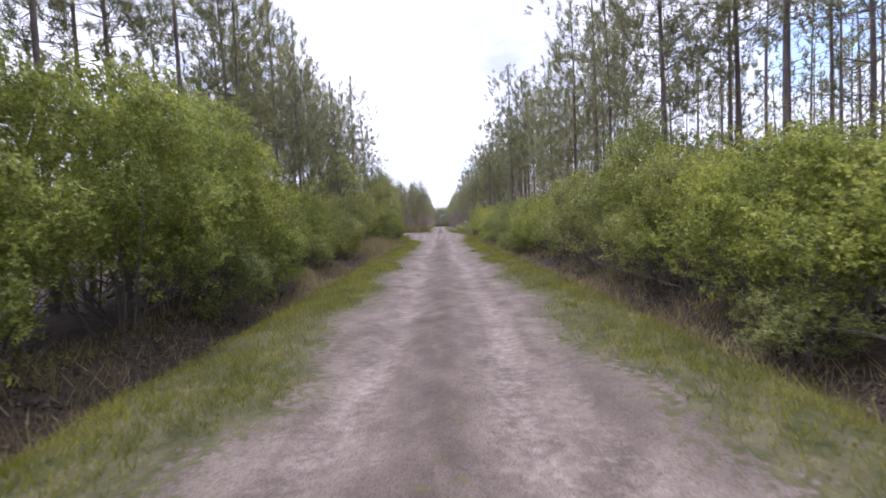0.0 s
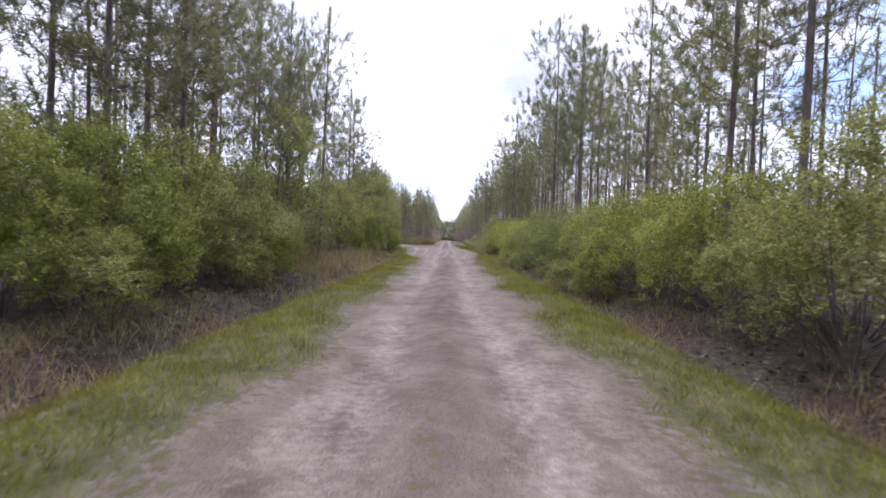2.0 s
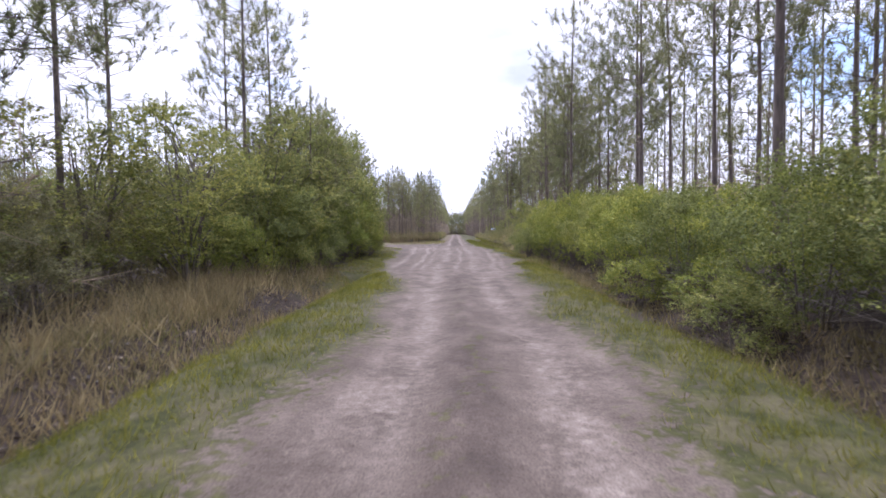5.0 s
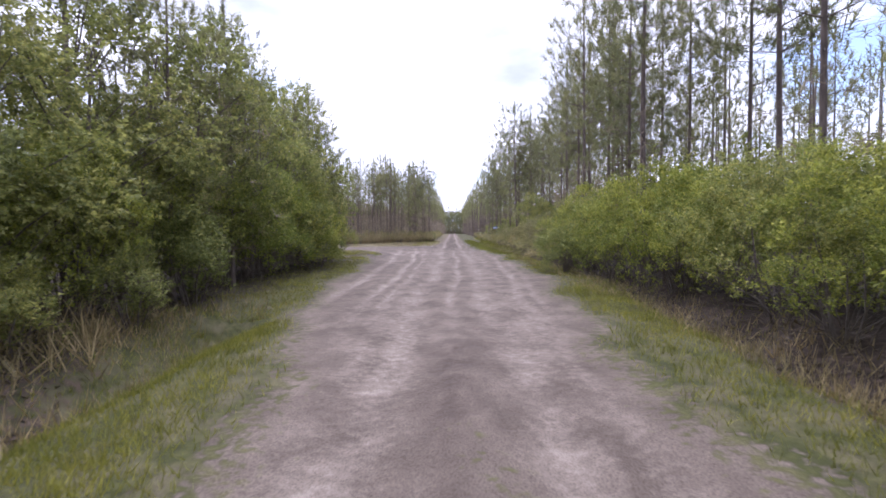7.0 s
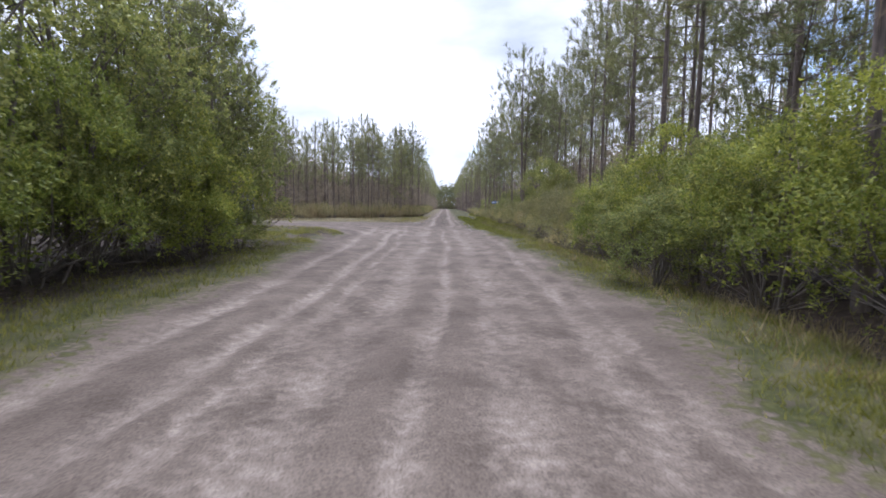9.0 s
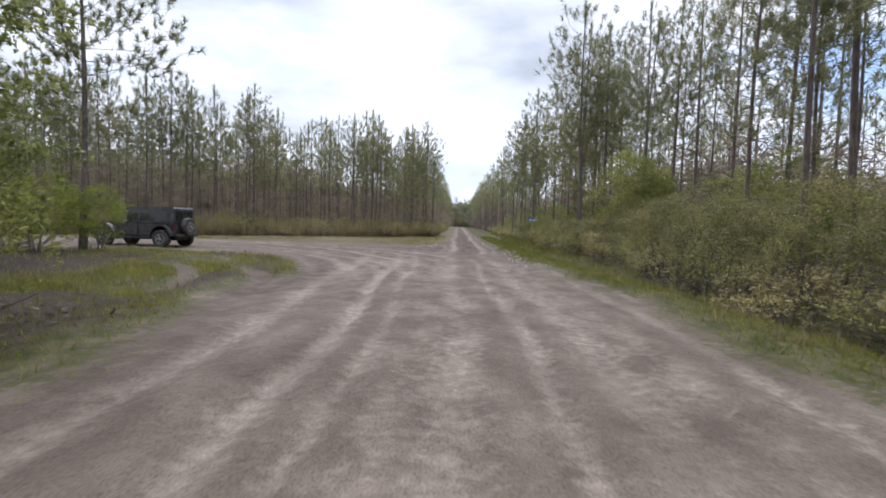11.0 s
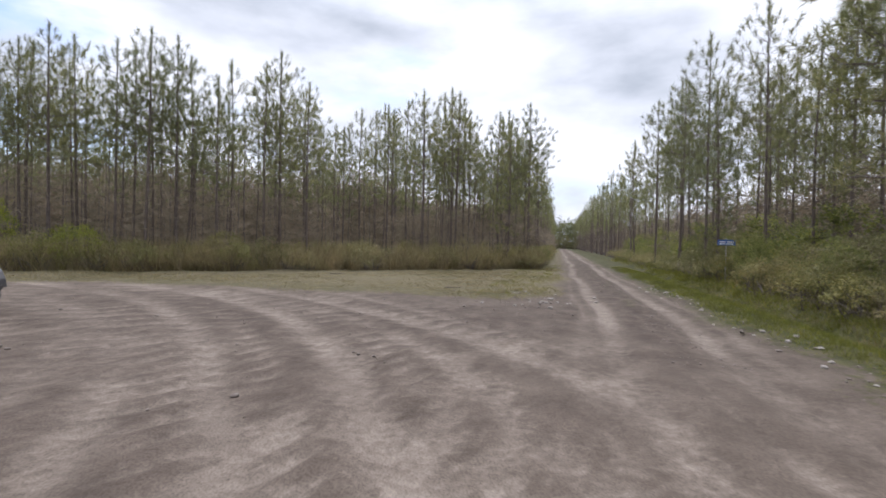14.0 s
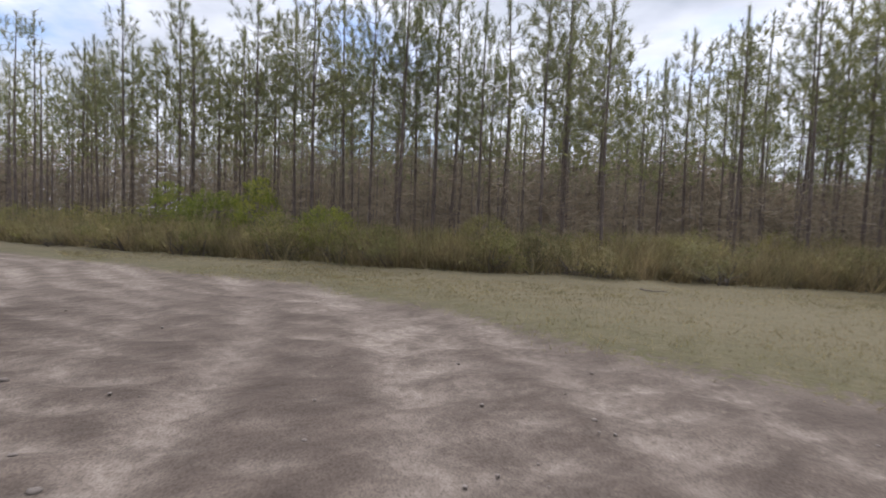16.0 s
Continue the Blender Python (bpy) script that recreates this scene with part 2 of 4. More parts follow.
def zones(x, y):
    """How far sand, grass and litter cover the ground at x, y; each from 0 to 1."""
    ruts = corner_ruts(x, y)
    x, y = x + 0.22 * np.sin(y * 0.9 + 0.4 * x) + 0.12 * np.sin(y * 2.3 + 1), y + 0.25 * np.sin(x * 1.1)
    lane = np.minimum(x - np.where(y < 88, left_edge(y), far_left(y)), right_edge(y) - x)
    lane = np.where((y > 88) & (y < 101), np.minimum(right_edge(y) - x, np.minimum(x + 7.5, 99)), lane)
    side = np.where(x < -3.0, np.minimum(y - side_near(x), side_far(x) - y), -9)
    sand = soft(np.maximum(lane, side), 0.7)
    mid = np.exp(-((x / 0.32) ** 2)) * (0.55 * (y < 55) + 0.6 * (y > 100))
    sand = np.maximum(sand * (1 - 0.55 * mid), 0.95 * ruts)
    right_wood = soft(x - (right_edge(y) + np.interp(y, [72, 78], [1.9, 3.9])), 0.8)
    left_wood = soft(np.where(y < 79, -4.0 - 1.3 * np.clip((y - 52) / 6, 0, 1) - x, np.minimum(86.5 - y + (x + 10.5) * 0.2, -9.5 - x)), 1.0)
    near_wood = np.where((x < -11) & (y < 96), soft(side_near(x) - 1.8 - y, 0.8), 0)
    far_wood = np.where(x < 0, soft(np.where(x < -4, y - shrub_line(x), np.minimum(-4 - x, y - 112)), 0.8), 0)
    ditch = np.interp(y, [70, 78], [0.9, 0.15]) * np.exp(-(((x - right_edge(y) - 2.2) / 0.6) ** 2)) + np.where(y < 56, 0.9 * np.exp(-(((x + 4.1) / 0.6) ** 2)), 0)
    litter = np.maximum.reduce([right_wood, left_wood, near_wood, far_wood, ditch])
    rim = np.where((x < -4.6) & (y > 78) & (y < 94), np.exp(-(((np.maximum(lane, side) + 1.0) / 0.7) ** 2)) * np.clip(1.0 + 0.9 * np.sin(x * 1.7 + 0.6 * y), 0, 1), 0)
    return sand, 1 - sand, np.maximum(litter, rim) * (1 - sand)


def tracks(x, y):
    """Where wheels have run: 1 on the pale packed sand of a wheel track, 0 between."""
    u = x + 0.25 * np.clip((y - 88) / 6, 0, 1) + 0.12 * np.sin(y * 0.23) + 0.08 * np.sin(y * 0.61 + 1)
    far = np.hypot(x + 22, y - 79)
    out = 0 * x
    for c, w, k in ((-0.82, 0.3, 1.0), (0.8, 0.3, 1.0), (-1.35, 0.16, 0.5), (1.4, 0.18, 0.6)):
        w = w * (1 - 0.25 * np.clip((y - 96) / 4, 0, 1))
        out = out + k * np.exp(-(((u - c) / w) ** 2)) * np.interp(y, [58, 62, 94, 99], [0.58, 0.58, 0.6, 1.25])
    wide = np.clip((y - 57) / 6, 0, 1) * np.clip((96 - y) / 8, 0, 1)
    for c, w, k in ((-3.5, 0.22, 0.8), (-2.35, 0.14, 1.0), (-1.8, 0.1, 0.6), (0.05, 0.12, 0.8), (2.1, 0.16, 0.7), (2.6, 0.12, 0.5)):
        out = out + k * np.exp(-(((u - c * (0.8 + 0.2 * (y - 60) / 15)) / w) ** 2)) * wide
    bend = np.clip((-0.5 - x) / 2.5, 0, 1) * np.clip((y - 82) / 4, 0, 1) * np.clip((103 - y) / 3, 0, 1)
    for c, w, k in ((18.3, 0.2, 0.55), (19.2, 0.3, 0.65), (20.6, 0.28, 0.8), (22.1, 0.3, 0.8), (22.7, 0.1, 0.6), (23.2, 0.2, 0.7), (21.3, 0.1, 0.7), (19.9, 0.1, 0.6), (24.4, 0.3, 0.8), (25.0, 0.1, 0.6), (25.6, 0.2, 0.6), (17.4, 0.15, 0.7), (16.4, 0.25, 0.8)):
        out = out + 1.3 * k * np.exp(-(((far + 0.25 * np.sin(y * 0.4 + c) - c) / w) ** 2)) * bend
    return np.clip(out, 0, 1)


def wobble(x, y, scale, seed):
    r = np.random.RandomState(seed)
    out = 0 * x
    for _ in range(5):
        a, b, p = r.uniform(-1, 1) * scale, r.uniform(-1, 1) * scale, r.uniform(0, 6.28)
        out = out + np.sin(a * x + b * y + p)
    return out / 5


def churned(x, y):
    """Dark earth that wheels have torn up where the two roads meet, in uneven patches."""
    area = np.clip(1.5 - 1.2 * np.hypot((x + 8.5) / 10.5, (y - 94.5) / 7.5), 0, 1) + (0.7 + 0.6 * np.exp(-(((x + 0.2) / 0.42) ** 2))) * np.clip((2.2 - np.abs(x)) / 0.5, 0, 1) * np.clip((y - 95) / 4, 0, 1) * np.clip((160 - y) / 40, 0, 1) + 0.85 * np.exp(-(((x + 0.05) / 0.3) ** 2)) * (y < 58) + 1.4 * np.clip(1 - np.hypot((x + 8.0) / 4.2, (y - 88.4) / 2.8), 0, 1)
    area = area + 1.1 * np.exp(-(((x - left_edge(y) - 0.55) / 0.5) ** 2)) * np.clip((y - 66) / 6, 0, 1) * (y < 89)
    torn = np.clip(area * (0.85 + 0.9 * wobble(x, y, 0.9, 51) + 0.7 * wobble(x, y, 3.0, 52)), 0, 0.85) * (1 - 0.85 * tracks(x, y))
    return np.maximum(torn, 0.9 * corner_ruts(x, y))


def height(x, y):
    """The ground's height: ruts in the sand, a ditch along both sides, a soft roll in the wood."""
    x, y = np.asarray(x, float), np.asarray(y, float)
    sand, grassy, litter = zones(x, y)
    z = 0.016 * wobble(x, y, 1.3, 3) + 0.014 * wobble(x, y, 5.0, 4)
    z = z - 0.06 * tracks(x, y) * sand
    z = z + 0.05 * np.exp(-((x / 0.3) ** 2)) * ((y < 60) | (y > 100))
    ditch_left = np.where(y < 78, np.exp(-(((x + 4.1) / 0.6) ** 2)), 0) * np.where(y > 60, np.clip((62 - y) / 6, 0, 1), 1)
    ditch_right = np.exp(-(((x - right_edge(y) - 2.3) / 0.7) ** 2))
    z = z - 0.09 * corner_ruts(x, y) - 0.42 * ditch_left - 0.34 * ditch_right
    z = z + 0.1 * litter + 0.06 * wobble(x, y, 0.9, 8) * litter
    z = z + 0.05 * grassy * (1 - litter) + 0.04 * wobble(x, y, 3.1, 9) * grassy
    clods = np.clip(1 - np.hypot((x + 3.2) / 3.2, (y - 101.5) / 2.6), 0, 1)
    return z + 0.1 * clods * wobble(x, y, 7.0, 21) + 0.05 * churned(x, y) * wobble(x, y, 6.0, 22) * sand


def mesh_object(name, verts, faces, mat, parent=None, smooth=False):
    me = bpy.data.meshes.new(name)
    verts = np.asarray(verts, np.float32)
    faces = np.asarray(faces, np.int32)
    me.vertices.add(len(verts))
    me.vertices.foreach_set("co", verts.ravel())
    k = faces.shape[1]
    me.loops.add(faces.size)
    me.loops.foreach_set("vertex_index", faces.ravel())
    me.polygons.add(len(faces))
    me.polygons.foreach_set("loop_start", np.arange(0, faces.size, k, dtype=np.int32))
    if smooth:
        me.polygons.foreach_set("use_smooth", np.ones(len(faces), bool))
    me.update(calc_edges=True)
    me.materials.append(mat)
    ob = new(name, me)
    ob.parent = parent
    return ob


def build_ground():
    xs = np.concatenate([[-1500, -700, -300, -150, -100], np.arange(-70, -16, 0.9), np.arange(-16, -8, 0.3), np.arange(-8, 4, 0.14), np.arange(4, 9, 0.3), np.arange(9, 30, 0.9), [35, 50, 90, 150, 300, 700, 1500]])
    ys = np.concatenate([[-1500, -600, -250, -120, -60, -30, -12], np.arange(-4, 8, 0.6), np.arange(8, 112, 0.4), np.arange(112, 175, 0.8), [180, 195, 220, 260, 330, 450, 700, 1100, 2200]])
    gx, gy = np.meshgrid(xs, ys)
    z = height(gx, gy)
    n, k = gx.shape
    idx = np.arange(n * k).reshape(n, k)
    faces = np.stack([idx[:-1, :-1], idx[:-1, 1:], idx[1:, 1:], idx[1:, :-1]], -1).reshape(-1, 4)
    ob = mesh_object("ground", np.stack([gx, gy, z], -1).reshape(-1, 3), faces, M_GROUND, smooth=True)
    sand, grassy, litter = zones(gx.ravel(), gy.ravel())
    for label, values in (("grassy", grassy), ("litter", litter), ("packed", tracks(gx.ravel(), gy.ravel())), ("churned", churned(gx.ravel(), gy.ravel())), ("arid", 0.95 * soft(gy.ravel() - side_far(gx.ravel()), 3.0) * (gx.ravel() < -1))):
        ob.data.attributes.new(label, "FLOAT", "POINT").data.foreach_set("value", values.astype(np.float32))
    tagged(ob, "pale rutted sand track between grassy verges and leaf litter", "ground", kind="structure")


build_ground()

# ---- plants ----


def tube(path, radii, sides=6):
    """A round tapering stem along a path of points."""
    path, verts, faces = np.asarray(path, float), [], []
    for i, (p, r) in enumerate(zip(path, radii)):
        d = path[min(i + 1, len(path) - 1)] - path[max(i - 1, 0)]
        d = d / (np.linalg.norm(d) + 1e-9)
        a = np.cross(d, (0.3, 0.9, 0.1))
        a = a / np.linalg.norm(a)
        b = np.cross(d, a)
        for s in range(sides):
            w = 2 * math.pi * s / sides
            verts.append(p + r * (math.cos(w) * a + math.sin(w) * b))
    for i in range(len(path) - 1):
        for s in range(sides):
            o, q = i * sides + s, i * sides + (s + 1) % sides
            faces.append((o, q, q + sides, o + sides))
    return np.array(verts), np.array(faces)


def joined(pieces):
    verts, faces, n = [], [], 0
    for v, f in pieces:
        verts.append(v)
        faces.append(f + n)
        n += len(v)
    return np.concatenate(verts), np.concatenate(faces)


def unit(v):
    return v / (np.linalg.norm(v, axis=-1, keepdims=True) + 1e-9)


def leaves(r, centres, aims, faces_to, size, width):
    """Small pointed leaves, three corners each, that lie across the light."""
    n = len(centres)
    aims = unit(aims)
    across = unit(np.cross(aims, faces_to + r.normal(size=(n, 3)) * 0.45))
    s = size * r.uniform(0.65, 1.3, (n, 1))
    one, two = centres + across * s * width, centres - across * s * width
    verts = np.stack([one, centres + aims * s + across * s * r.uniform(-0.2, 0.2, (n, 1)), two], 1).reshape(-1, 3)
    return verts, np.arange(3 * n).reshape(n, 3)


def needles(r, centres, aims, count, length, spread, thick=0.016):
    """Tufts of needles: thin three-cornered blades that fan out from each shoot."""
    c = np.repeat(centres, count, 0)
    a = unit(np.repeat(aims, count, 0) + r.normal(size=(len(c), 3)) * np.repeat(np.broadcast_to(spread, len(centres)), count)[:, None])
    across = unit(np.cross(a, r.normal(size=a.shape)))
    start = c + np.repeat(unit(aims), count, 0) * r.uniform(-0.2, 0.1, (len(c), 1))
    ln = length * r.uniform(0.7, 1.25, (len(c), 1))
    verts = np.stack([start - across * thick, start + across * thick, start + a * ln], 1).reshape(-1, 3)
    return verts, np.arange(3 * len(c)).reshape(-1, 3)


def pine(seed, tall, label, bare=0.45, reach=1.7, tuft=15, girth=0.12, blade=0.012, length=0.25, gap=0.52, brush=4.2, lean_build=False):
    """A plantation pine: straight tapered trunk, whorls of limbs above the bare part, tufted crown."""
    r = np.random.RandomState(seed)
    root = new("pine_tree")
    root.empty_display_size = 0.3
    steps = np.linspace(0, 1, 9)
    sway = r.normal(size=2) * 0.12
    path = np.stack([sway[0] * np.sin(steps * 2.6), sway[1] * np.sin(steps * 3.3), steps * tall], 1)
    path[0, 2] = -0.3
    radii = girth * (1.0 - steps) ** 0.75 + 0.012
    radii[0] *= 1.35
    v, f = tube(path, radii, 4 if lean_build else 8)
    stem = (v, f)
    limbs, tips, aims = [], [], []
    whorls = max(6, int((1 - bare) * tall / gap))
    for i in range(whorls):
        h = bare + (0.965 - bare) * (i + r.uniform(-0.25, 0.25)) / whorls
        k = (1 - h) / (1 - bare)
        full = reach * min(1.0, 0.16 + 1.5 * k) * (1.0 if k < 0.75 else 1 - 1.1 * (k - 0.75))
        for j in range(r.randint(3, 6) if k < 0.8 else r.randint(2, 4)):
            ln = full * r.uniform(0.6, 1.12)
            w = i * 2.1 + j * 6.28 / 4.5 + r.uniform(-0.5, 0.5)
            rise = 0.3 + 0.75 * (1 - k) + r.uniform(-0.25, 0.25)
            base = np.array([np.interp(h, steps, path[:, 0]), np.interp(h, steps, path[:, 1]), h * tall])
            out = np.array([math.cos(w), math.sin(w), 0.0])
            bend = base + out * ln * 0.6 + np.array([0, 0, rise * ln * 0.3])
            end = base + out * ln * 0.92 + np.array([0, 0, rise * ln * 1.05])
            if not lean_build:
                limbs.append(tube([base, bend, end], [0.014 * k + 0.009, 0.011, 0.005], 3))
            spots = [(1.0, 0.02), (0.74, 0.14)][: 1 + int(ln > 0.6)]
            if not lean_build:
                spots += [(0.88, 0.3), (0.6, 0.32), (0.75, 0.36)][: int(ln > 0.8) + int(ln > 1.2) + int(ln > 1.5)] + [(0.8, 0.45), (0.5, 0.3), (0.95, 0.4), (0.45, 0.4), (0.35, 0.3), (0.65, 0.5)] * int(ln > 1.9)
            for q, spread in spots:
                p = base + (bend - base) * min(q / 0.6, 1) + (end - bend) * max((q - 0.6) / 0.4, 0)
                side = r.normal(size=3) * spread
                tips.append(p + side)
                aims.append(unit(unit(end - bend) * 0.7 + side * 1.5 + np.array([0, 0, 0.55])))
                if not lean_build and spread > 0.2:
                    limbs.append(tube([p - (end - base) * 0.12, p + side], [0.008, 0.004], 3))
    side_tufts = len(tips)
    for h in np.arange(tall - 1.1, tall + 0.2, 1.0 / (brush + 2)):
        tips.append(np.array([path[-1, 0], path[-1, 1], h]))
        aims.append(np.array([0, 0, 1.0]))
    for i in range(0 if lean_build else 16):
        h = r.uniform(0.14, bare)
        w, ln = r.uniform(0, 6.28), r.uniform(0.3, 1.1)
        base = np.array([np.interp(h, steps, path[:, 0]), np.interp(h, steps, path[:, 1]), h * tall])
        limbs.append(tube([base, base + np.array([math.cos(w) * ln, math.sin(w) * ln, r.uniform(-0.2, 0.25)])], [0.012, 0.004], 3))
    v, f = joined([stem, *limbs])
    mesh_object("trunk", v, f, M_BARK, root, True)
    v, f = needles(r, np.array(tips), np.array(aims), tuft, length, np.where(np.arange(len(tips)) < side_tufts, 0.85, 0.5), blade)
    mesh_object("crown", v, f, M_NEEDLE, root)
    tagged(root, label, "tree", "roadside and plantation pines")
    return root


def plain_bush(seed, radius, tall, name, label, category, group, mat, count, per, size, width=0.27):
    """A dense mound of leafy shoots from the ground up, on a knot of stems."""
    r = np.random.RandomState(seed)
    root = new(name)
    root.empty_display_size = 0.3
    heaps = int(9 + radius * tall * 3.6)
    h = (np.arange(heaps) + r.uniform(0, 1, heaps)) / heaps
    w = np.arange(heaps) * 2.399 + r.uniform(-0.6, 0.6, heaps)
    wide = np.sqrt(np.clip(1 - h ** 2.4, 0.02, 1)) * np.interp(h, [0, 0.12, 0.4, 1], [0.5, 0.66, 1, 1.02]) * r.uniform(0.6, 1.04, heaps)
    mid = np.stack([np.cos(w) * wide * radius * 0.82, np.sin(w) * wide * radius * 0.82, (0.1 + 0.78 * h + r.uniform(-0.05, 0.08, heaps)) * tall], 1)
    big = r.uniform(0.2, 0.5, heaps) * (0.5 + 0.28 * radius)
    out = unit(np.stack([np.cos(w) * wide, np.sin(w) * wide, 0.3 + h], 1))
    share = big ** 2 * np.interp(h, [0, 0.2, 0.45], [0.4, 0.7, 1])
    pick = r.choice(heaps, count, p=share / share.sum())
    way = unit(r.normal(size=(count, 3)) + out[pick] * 0.9 + (0, 0, 0.35))
    shoot = mid[pick] + way * big[pick, None] * (1 - 0.5 * r.uniform(0, 1, (count, 1)) ** 2 + (r.uniform(0, 1, (count, 1)) < 0.16) * r.uniform(0.15, 0.7, (count, 1)))
    shoot[:, 2] = np.maximum(shoot[:, 2], r.uniform(0.05, 0.35, count))
    aim = unit(way * 0.7 + (0, 0, 0.6) + r.normal(size=way.shape) * 0.3)
    along = r.uniform(0, 1, (count, per, 1))
    c = shoot[:, None] + aim[:, None] * along * size * 4.2 + r.normal(size=(count, per, 3)) * size * 0.5
    a = aim[:, None] * 0.5 + r.normal(size=(count, per, 3)) * 0.8
    face = np.repeat(way + (0, 0, 0.5), per, 0)
    stalks = []
    for i in range(7):
        p = shoot[i] * (0.6, 0.6, 0.75)
        foot = np.array([p[0] * 0.3, p[1] * 0.3, -0.3])
        stalks.append(tube([foot, (foot + p) / 2 + r.normal(size=3) * 0.1, p], [0.03, 0.02, 0.006], 4))
    for i in range(int(14 + 6 * radius)):
        turn, lift = r.uniform(0, 6.28), r.uniform(0.12, 0.55) * tall
        reach = radius * r.uniform(0.55, 0.95)
        tip = np.array([math.cos(turn) * reach, math.sin(turn) * reach, lift])
        root_at = np.array([math.cos(turn) * radius * 0.15, math.sin(turn) * radius * 0.15, lift * 0.25])
        stalks.append(tube([root_at, (root_at + tip) / 2 + r.normal(size=3) * 0.08, tip], [0.012, 0.008, 0.003], 3))
    v, f = joined(stalks)
    mesh_object("woody_base", v, f, M_TWIG, root, True)
    v, f = leaves(r, c.reshape(-1, 3), a.reshape(-1, 3), face, size, width)
    mesh_object("crown", v, f, mat, root)
    tagged(root, label, category, group)
    return root


def sapling(seed, radius, tall, label):
    """A young broadleaf tree: forked trunk, uneven crown of leafy clumps with sky between them."""
    r = np.random.RandomState(seed)
    root = new("broadleaf_tree")
    root.empty_display_size = 0.3
    lumps = []
    for i in range(34):
        h = 0.2 + 0.78 * (i + r.uniform(0, 1)) / 34
        wide = radius * math.sqrt(max(0.05, 1 - ((h - 0.42) / 0.62) ** 2))
        w, d = r.uniform(0, 6.28), wide * math.sqrt(r.uniform(0.05, 1))
        lumps.append((d * math.cos(w), d * math.sin(w), h * tall, r.uniform(0.32, 0.62)))
    lumps = np.array(lumps)
    boughs = []
    for w in (0.4, 2.5, 4.6):
        top = np.array([math.cos(w) * 0.7, math.sin(w) * 0.7, tall * 0.8])
        boughs.append(tube([(0.12 * math.cos(w), 0.12 * math.sin(w), -0.3), (0.3 * math.cos(w), 0.3 * math.sin(w), tall * 0.35), top], [0.07, 0.05, 0.012], 6))
    for p in lumps[:, :3]:
        foot = np.array([p[0] * 0.3, p[1] * 0.3, max(0.4, p[2] - 1.1)])
        boughs.append(tube([foot, (foot + p) / 2 + (0, 0, 0.1), p], [0.02, 0.014, 0.005], 3))
    v, f = joined(boughs)
    mesh_object("trunk", v, f, M_TWIG, root, True)
    count, per, size = 1150, 15, 0.067
    pick = r.choice(len(lumps), count, p=lumps[:, 3] ** 2 / (lumps[:, 3] ** 2).sum())
    way = unit(r.normal(size=(count, 3)) + (0, 0, 0.2))
    shoot = lumps[pick, :3] + way * lumps[pick, 3:4] * r.uniform(0.3, 1.15, (count, 1)) * np.array([1.2, 1.2, 0.8])
    aim = unit(way + (0, 0, 0.3) + r.normal(size=way.shape) * 0.3)
    along = r.uniform(0, 1, (count, per, 1))
    c = shoot[:, None] + aim[:, None] * along * size * 3.4 + r.normal(size=(count, per, 3)) * size * 0.4
    a = aim[:, None] * 0.6 + r.normal(size=(count, per, 3)) * 0.75
    v, f = leaves(r, c.reshape(-1, 3), a.reshape(-1, 3), np.repeat(way + (0, 0, 0.5), per, 0), size, 0.36)
    mesh_object("crown", v, f, M_OAK, root)
    tagged(root, label, "tree", "broadleaf saplings")
    return root


def placed(ob, x, y, turn, scale=1.0, lean=0.0, sink=0.0):
    c = copy_thing(ob, pose(x, y, float(height(x, y)) - sink, lean, 0, turn))
    c.scale = (scale, scale, scale) if isinstance(scale, (int, float)) else scale
    return c


def discard(ob):
    for o in [*ob.children_recursive, ob]:
        bpy.data.objects.remove(o)


rnd = random.Random(11)
PINE_LABEL = "tall slender plantation pine with bare trunk and tufted crown"
PINE_KINDS = ((12.4, 0.40, 1.25, 0.088), (13.2, 0.44, 1.45, 0.095), (11.6, 0.36, 1.2, 0.08), (13.8, 0.44, 1.6, 0.105), (12.0, 0.48, 1.1, 0.078), (14.2, 0.46, 2.2, 0.118), (13.6, 0.4, 3.0, 0.15), (11.8, 0.2, 1.75, 0.095))
wood = []


def wish(x, y, tall=None, kind=None, gap=1.0):
    """Notes a pine to be planted, unless another is to stand too close."""
    if any((x - a[0]) ** 2 + (y - a[1]) ** 2 < gap * gap for a in wood):
        return
    i = (7 if rnd.random() < (0.22 if x < 0 else 0.2) and y < 80 else rnd.randrange(5)) if kind is None else kind
    s = (tall / PINE_KINDS[i][0]) if tall else rnd.uniform(0.86, 1.08)
    wood.append((x, y, i, s, rnd.uniform(0, 360), rnd.uniform(-1.5, 1.5)))


